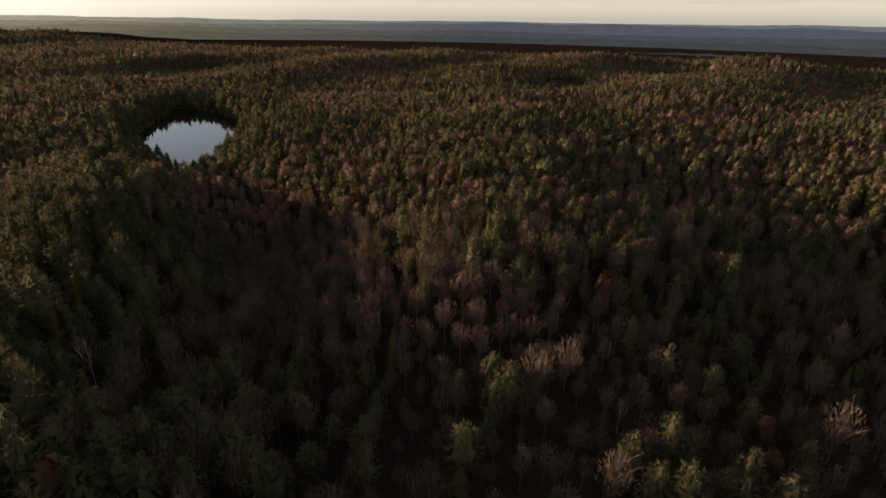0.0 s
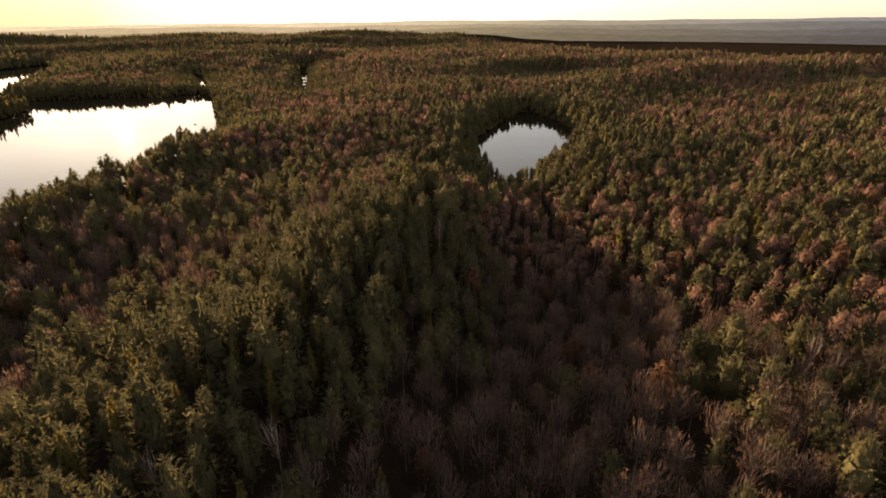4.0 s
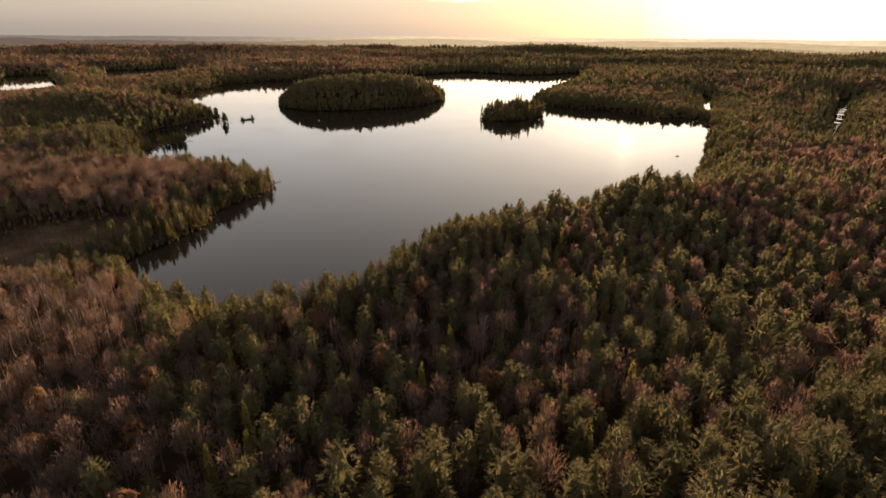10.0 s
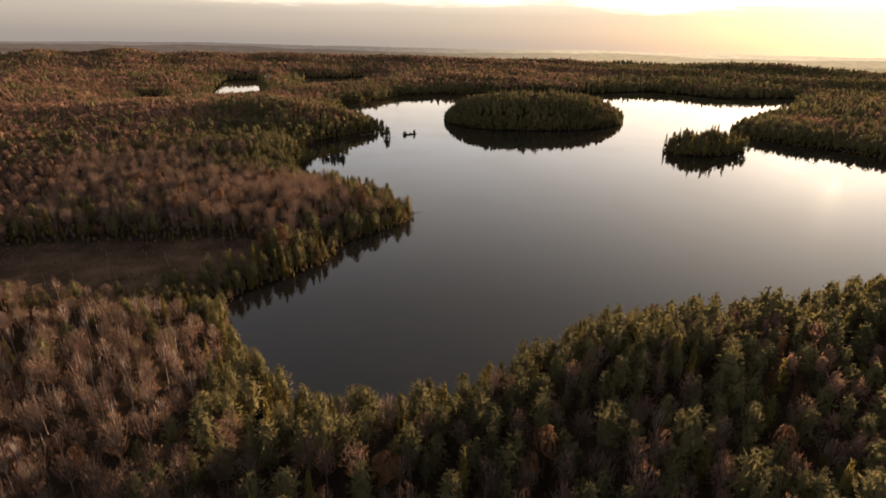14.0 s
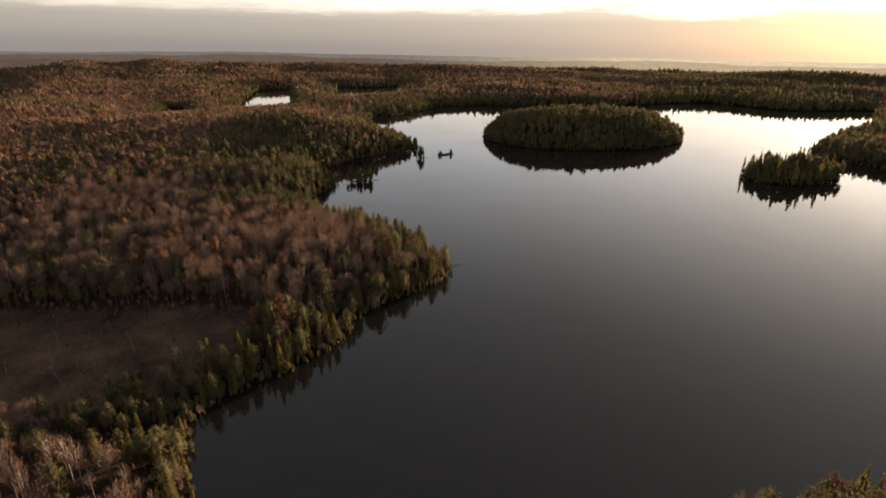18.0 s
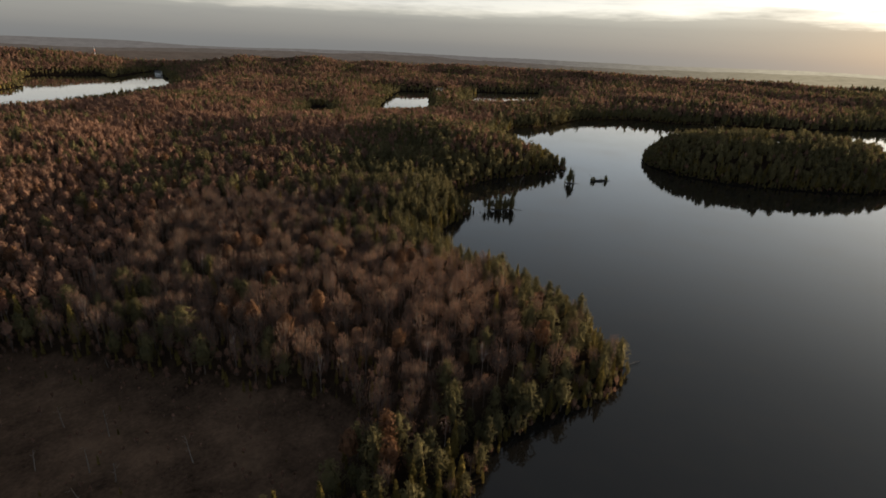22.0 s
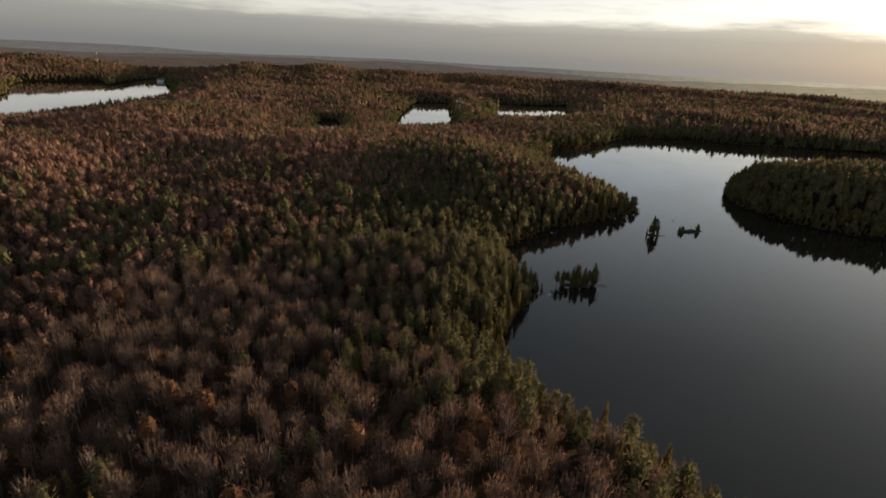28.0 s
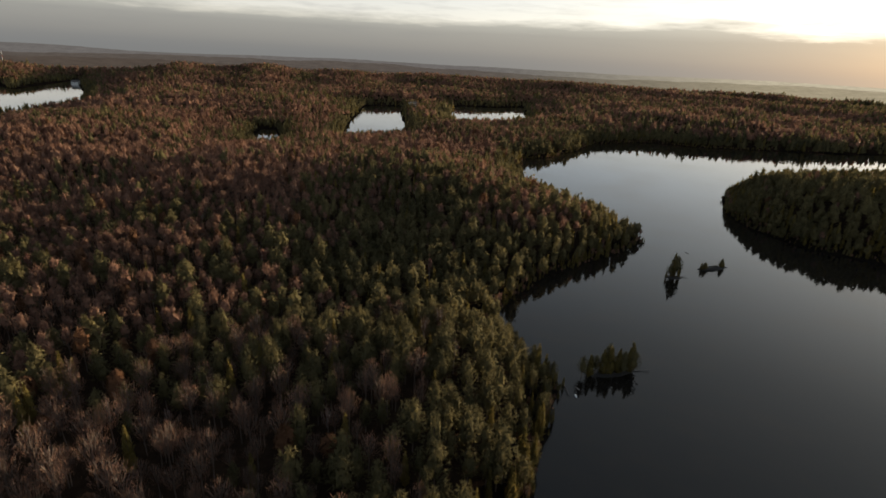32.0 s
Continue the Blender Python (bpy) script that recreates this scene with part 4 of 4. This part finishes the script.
def log(name, x, y, z, long, thick, turn, tilt, label, mat=None, seed=1):
    """A bleached log with the stubs of broken limbs."""
    r = random.Random(seed)
    root = new(name)
    root.matrix_basis = Matrix.LocRotScale((x, y, z), Euler((0, radians(tilt), turn)), None)
    bm = bmesh.new()
    rings = []
    for i in range(9):
        t = i / 8
        q = thick * (1 - 0.75 * t) * (1 + 0.12 * r.uniform(-1, 1))
        rings.append([bm.verts.new((t * long, q * math.cos(a) + 0.12 * math.sin(t * 5), q * math.sin(a))) for a in (k * math.tau / 7 for k in range(7))])
    for a, b in zip(rings, rings[1:]):
        for k in range(7):
            bm.faces.new((a[k], a[(k + 1) % 7], b[(k + 1) % 7], b[k]))
    bm.faces.new(rings[0][::-1])
    bm.faces.new(rings[-1])
    part("stem", bm, mat or DEAD_WOOD, root)
    for i in range(4):
        t = 0.35 + 0.15 * i
        bm = bmesh.new()
        bmesh.ops.create_cone(bm, cap_ends=True, segments=6, radius1=thick * 0.3, radius2=thick * 0.08, depth=long * 0.16, matrix=Matrix.Translation((t * long, 0, 0)) @ Euler((r.uniform(0.6, 2.4), 0.5, 0)).to_matrix().to_4x4() @ Matrix.Translation((0, 0, long * 0.08)))
        part("limb_stub", bm, mat or DEAD_WOOD, root)
    return tagged(root, label, "log")


def snag(x, y, z, tall, lean, turn, seed):
    """A dead standing tree: a split-topped grey stem with a few bare stubs."""
    r = random.Random(seed)
    root = new("dead_snag")
    root.matrix_basis = Matrix.LocRotScale((x, y, z), Euler((radians(lean), 0, turn)), None)
    bm = bmesh.new()
    rings = []
    for i in range(6):
        t = i / 5
        q = 0.15 * (1 - 0.75 * t)
        rings.append([bm.verts.new((q * math.cos(a) + 0.1 * math.sin(3 * t), q * math.sin(a), t * tall - 0.5)) for a in (k * math.tau / 6 for k in range(6))])
    for a, b in zip(rings, rings[1:]):
        for k in range(6):
            bm.faces.new((a[k], a[(k + 1) % 6], b[(k + 1) % 6], b[k]))
    bm.faces.new(rings[-1])
    part("stem", bm, DEAD_WOOD, root)
    for i in range(5):
        bm = bmesh.new()
        length = r.uniform(0.6, 1.5)
        bmesh.ops.create_cone(bm, cap_ends=True, segments=5, radius1=0.05, radius2=0.015, depth=length, matrix=Matrix.Translation((0.05, 0, tall * (0.45 + 0.1 * i))) @ Euler((0, r.uniform(0.7, 1.2), r.uniform(0, 6.28)), "XYZ").to_matrix().to_4x4() @ Matrix.Translation((0, 0, length / 2)))
        part("bare_limb", bm, DEAD_WOOD, root)
    return tagged(root, "grey leafless snag standing dead in the wet ground", "snag", "dead snags")


# cedar islet off the wooded cape
boulder("cedar_islet", -551, -129, 9.0, 2.6, 0.35, math.atan2(17, -14), "low dark rock islet crowned with cedars", 3)
for a, b, c in ((-546, -134, 0.76), (-544, -136, 0.61), (-548.5, -132.5, 0.55), (-550, -130.5, 0.81), (-551.5, -128.5, 0.88), (-553, -129.5, 0.73), (-553.5, -126, 0.81), (-555.5, -124.5, 0.61), (-556.5, -122.5, 0.98), (-555.6, -121.6, 0.73), (-549, -134, 0.43), (-552.5, -124.2, 0.49)):
    pine = c < 0.75
    tree_at("pine_tree" if pine else "cedar_tree", a, b, 0.2, c * (1.05 if pine else 0.95), rr.uniform(0, 6.28), rr.randrange(6), "yellow-green pine on the small rock islet" if pine else "yellow-green cedar on the small rock islet", "evergreens of the islet", 1.1 if pine else 1.6)
log("drift_log", -557.5, -121, 0.25, 6.0, 0.2, math.radians(128), -3, "bleached log reaching out from the cedar islet", seed=4)
# pine islet further out
boulder("pine_islet", -660.5, -119, 4.8, 2.8, 0.5, math.atan2(8, -6), "tiny rock islet under a clump of pines", 5)
for name, a, b, c in (("pine_tree", -659.4, -120.8, 0.58), ("pine_tree", -661.2, -118.3, 0.95), ("cedar_tree", -660.4, -119.6, 1.08), ("cedar_tree", -662.4, -116.8, 0.62), ("cedar_tree", -657.8, -122.2, 0.38), ("cedar_tree", -662, -119.4, 0.45)):
    tree_at(name, a, b, 0.3, c, rr.uniform(0, 6.28), rr.randrange(6), "dark evergreen crowded on the tiny islet", "evergreens of the tiny islet", 1.15)
log("drift_log", -663, -115.5, 0.2, 4.0, 0.16, math.radians(110), -4, "short grey log lying off the tiny islet", seed=6)
# brushy reef
boulder("brush_reef", -686.5, -102, 8.8, 2.6, 1.5, math.atan2(10, -11), "long low reef of dark rock with brush at both ends", 8)
for a, b, c in ((-680.8, -107.2, 0.32), (-681.8, -105.8, 0.39), (-683, -105, 0.26), (-691.5, -97.4, 0.37), (-692.2, -98.2, 0.30), (-690.6, -98, 0.43), (-686, -102, 0.15), (-688, -100.6, 0.17)):
    tree_at("cedar_tree", a, b, 0.35, c, rr.uniform(0, 6.28), rr.randrange(6), "stunted dark cedar brush on the reef", "brush of the reef", 2.2)
for i, (a, b) in enumerate(((-684, -104), (-687, -101.5), (-689, -100))):
    snag(a, b, 0.4, 3.2 + i * 0.6, -14 + 12 * i, 1.0 + i, 80 + i)
log("floating_log", -707, -117, 0.05, 3.4, 0.22, math.radians(40), 0, "short dark log floating by itself on the lake", seed=9)
boulder("lone_rock", -480, 303, 1.7, 1.0, 0.55, 0.6, "single dark rock breaking the lake surface", 11)
snag(-480.3, 303.1, 0.25, 3.0, 6, 0.4, 91)
log("drift_log", -406, -8, 0.25, 9.5, 0.2, math.radians(150), -1, "grey fallen trunk lying out from the wooded point", seed=12)
log("drift_log", -536, -140, 0.3, 6.5, 0.18, math.radians(35), -2, "bleached trunk fallen into the lake at the cape", seed=13)
log("fallen_birch", -176, -17, 1.6, 13.0, 0.22, math.radians(192), -3, "pale fallen birch trunk in the thicket", BIRCH_BARK, 14)


def rowboat(x, y, turn, label, mat):
    """A small upturned white boat: hull with keel."""
    root = new("rowboat")
    root.matrix_basis = Matrix.LocRotScale((x, y, 0.10), Euler((0, 0, turn)), (0.6,) * 3)
    bm = bmesh.new()
    rings = []
    for i in range(9):
        t = i / 8 * 2 - 1
        w, h = 0.62 * (1 - abs(t) ** 2.6) + 0.03, 0.40 * (1 - 0.35 * t * t)
        rings.append([bm.verts.new((1.9 * t, w * math.cos(a), h * math.sin(a))) for a in (k * math.pi / 8 for k in range(9))])
    for a, b in zip(rings, rings[1:]):
        for k in range(8):
            bm.faces.new((a[k], a[k + 1], b[k + 1], b[k]))
    bm.faces.new(rings[0])
    bm.faces.new(rings[-1][::-1])
    part("hull", bm, mat, root)
    bm = bmesh.new()
    bmesh.ops.create_cube(bm, size=1.0, matrix=Matrix.LocRotScale((0, 0, 0.40), None, (3.0, 0.05, 0.07)))
    bmesh.ops.bevel(bm, geom=bm.edges[:], offset=0.012, segments=1, affect="EDGES")
    part("keel", bm, mat, root)
    return tagged(root, label, "boat", "boats at the cape")


WHITE = rough_matter("weathered_white_paint", (0.50, 0.50, 0.48), (0.78, 0.77, 0.74), 0.8, 0.1, 0.5)
PAINT = rough_matter("faded_red_paint", (0.30, 0.10, 0.07), (0.48, 0.20, 0.14), 0.5, 0.1, 0.5)
SHINGLE = rough_matter("dark_shingle", (0.05, 0.045, 0.04), (0.12, 0.11, 0.10), 0.6)
GLASS = rough_matter("dark_window_glass", (0.02, 0.02, 0.025), (0.04, 0.04, 0.05), 0.5, 0.0, 0.08)
rowboat(-536.2, -135.2, 0.9, "grey weathered rowboat upturned beside the cape's shore", DEAD_WOOD)
rowboat(-531.8, -134.6, 0.5, "small pale boat lying low in the water", WHITE)


def bar(bm, a, b, thick):
    a, b = Vector(a), Vector(b)
    m = Matrix.Translation((a + b) / 2) @ (b - a).to_track_quat("Z", "Y").to_matrix().to_4x4()
    bmesh.ops.create_cone(bm, cap_ends=True, segments=5, radius1=thick, radius2=thick, depth=(b - a).length, matrix=m)


def mast(x, y, tall, wide, label):
    """A slim three-legged lattice mast on a block, painted red and white in turn."""
    z = float(land(np.array([float(x)]), np.array([float(y)]))[0])
    root = new("radio_mast")
    root.matrix_basis = Matrix.Translation((x, y, z))
    feet = [(wide * math.cos(k * math.tau / 3), wide * math.sin(k * math.tau / 3)) for k in range(3)]
    n = 7
    for i in range(n):
        bm = bmesh.new()
        lo, hi = tall * i / n, tall * (i + 1) / n
        s0, s1 = 1 - 0.55 * i / n, 1 - 0.55 * (i + 1) / n
        for k in range(3):
            p, q = feet[k], feet[(k + 1) % 3]
            bar(bm, (p[0] * s0, p[1] * s0, lo), (p[0] * s1, p[1] * s1, hi), wide * 0.17)
            bar(bm, (p[0] * s0, p[1] * s0, lo), (q[0] * s1, q[1] * s1, hi), wide * 0.09)
            bar(bm, (p[0] * s1, p[1] * s1, hi), (q[0] * s1, q[1] * s1, hi), wide * 0.09)
        part("lattice_section", bm, PAINT if i % 2 else WHITE, root)
    bm = bmesh.new()
    bmesh.ops.create_cube(bm, size=1.0, matrix=Matrix.LocRotScale((0, 0, 0.4), None, (wide * 3, wide * 3, 1.6)))
    part("footing", bm, ROCK, root)
    return tagged(root, label, "mast")


mast(-1190, -1990, 62, 1.5, "slim red and white lattice mast rising over far woods")
mast(-1600, -1900, 34, 0.9, "faint second lattice mast in the far woods")


def house(x, y, turn, label):
    """A small gabled house: walls, two roof slopes, door and windows."""
    z = float(land(np.array([float(x)]), np.array([float(y)]))[0])
    root = new("house")
    root.matrix_basis = Matrix.LocRotScale((x, y, z), Euler((0, 0, turn)), (1.5,) * 3)
    bm = bmesh.new()
    prof = [(-4, 0), (4, 0), (4, 4.6), (0, 7.4), (-4, 4.6)]
    a = [bm.verts.new((px, -5.5, pz)) for px, pz in prof]
    b = [bm.verts.new((px, 5.5, pz)) for px, pz in prof]
    bm.faces.new(a)
    bm.faces.new(b[::-1])
    for k in range(5):
        bm.faces.new((a[k], b[k], b[(k + 1) % 5], a[(k + 1) % 5]))
    part("wall", bm, WHITE, root)
    for s in (-1, 1):
        bm = bmesh.new()
        m = Matrix.Translation((s * 2.2, 0, 6.05)) @ Matrix.Rotation(s * 0.611, 4, "Y")
        bmesh.ops.create_cube(bm, size=1.0, matrix=m @ Matrix.Diagonal((5.6, 12.2, 0.25, 1)))
        part("roof", bm, SHINGLE, root)
    for s in (-1, 1):
        for yy in (-3.2, 0, 3.2):
            bm = bmesh.new()
            bmesh.ops.create_cube(bm, size=1.0, matrix=Matrix.LocRotScale((s * 4.02, yy, 2.7), None, (0.1, 1.2, 1.6)))
            part("window", bm, GLASS, root)
    bm = bmesh.new()
    bmesh.ops.create_cube(bm, size=1.0, matrix=Matrix.LocRotScale((0, -5.53, 1.1), None, (1.1, 0.1, 2.2)))
    part("door", bm, SHINGLE, root)
    return tagged(root, label, "house", "far houses")


house(-1130, -1520, 0.5, "small white gabled house in a gap of the far woods")
house(-1335, -690, 1.2, "white gabled house by the far winding pool")

# ---- the marsh ----
for i, (a, b) in enumerate(((-278, -145), (-285, -123), (-274, -112), (-281, -101), (-275, -89), (-283, -93), (-281, -154), (-305, -140), (-279, -72), (-268, -120), (-290, -110), (-297, -84), (-262, -140), (-271, -132))):
    snag(a, b, 0.4, rr.uniform(4.5, 9.0), rr.uniform(-16, 16), rr.uniform(0, 6.28), 200 + i)
x, y = grid(3.4, (-340, -190), (-240, -40), 81)
m = outline(MARSH, x, y)
r = np.random.RandomState(82)
keep = (m > -1) & (r.uniform(size=len(x)) < np.clip(0.9 - m / 18, 0.35, 0.9))
x, y = x[keep], y[keep]
kind = np.where(r.uniform(size=len(x)) < 0.12, 1, 2)
plant("marsh_brush", 1, x, y, np.full(len(x), 0.3), kind, r.uniform(0.10, 0.30, len(x)), r.uniform(0, 6.28, len(x)), r.randint(0, VARIANTS, len(x)))
# dead standing trees in the far pools
for i in range(26):
    a, b = rr.uniform(-1420, -1290), rr.uniform(-600, -500)
    snag(a, b, -0.6, rr.uniform(6, 12), rr.uniform(-8, 8), rr.uniform(0, 6.28), 300 + i)
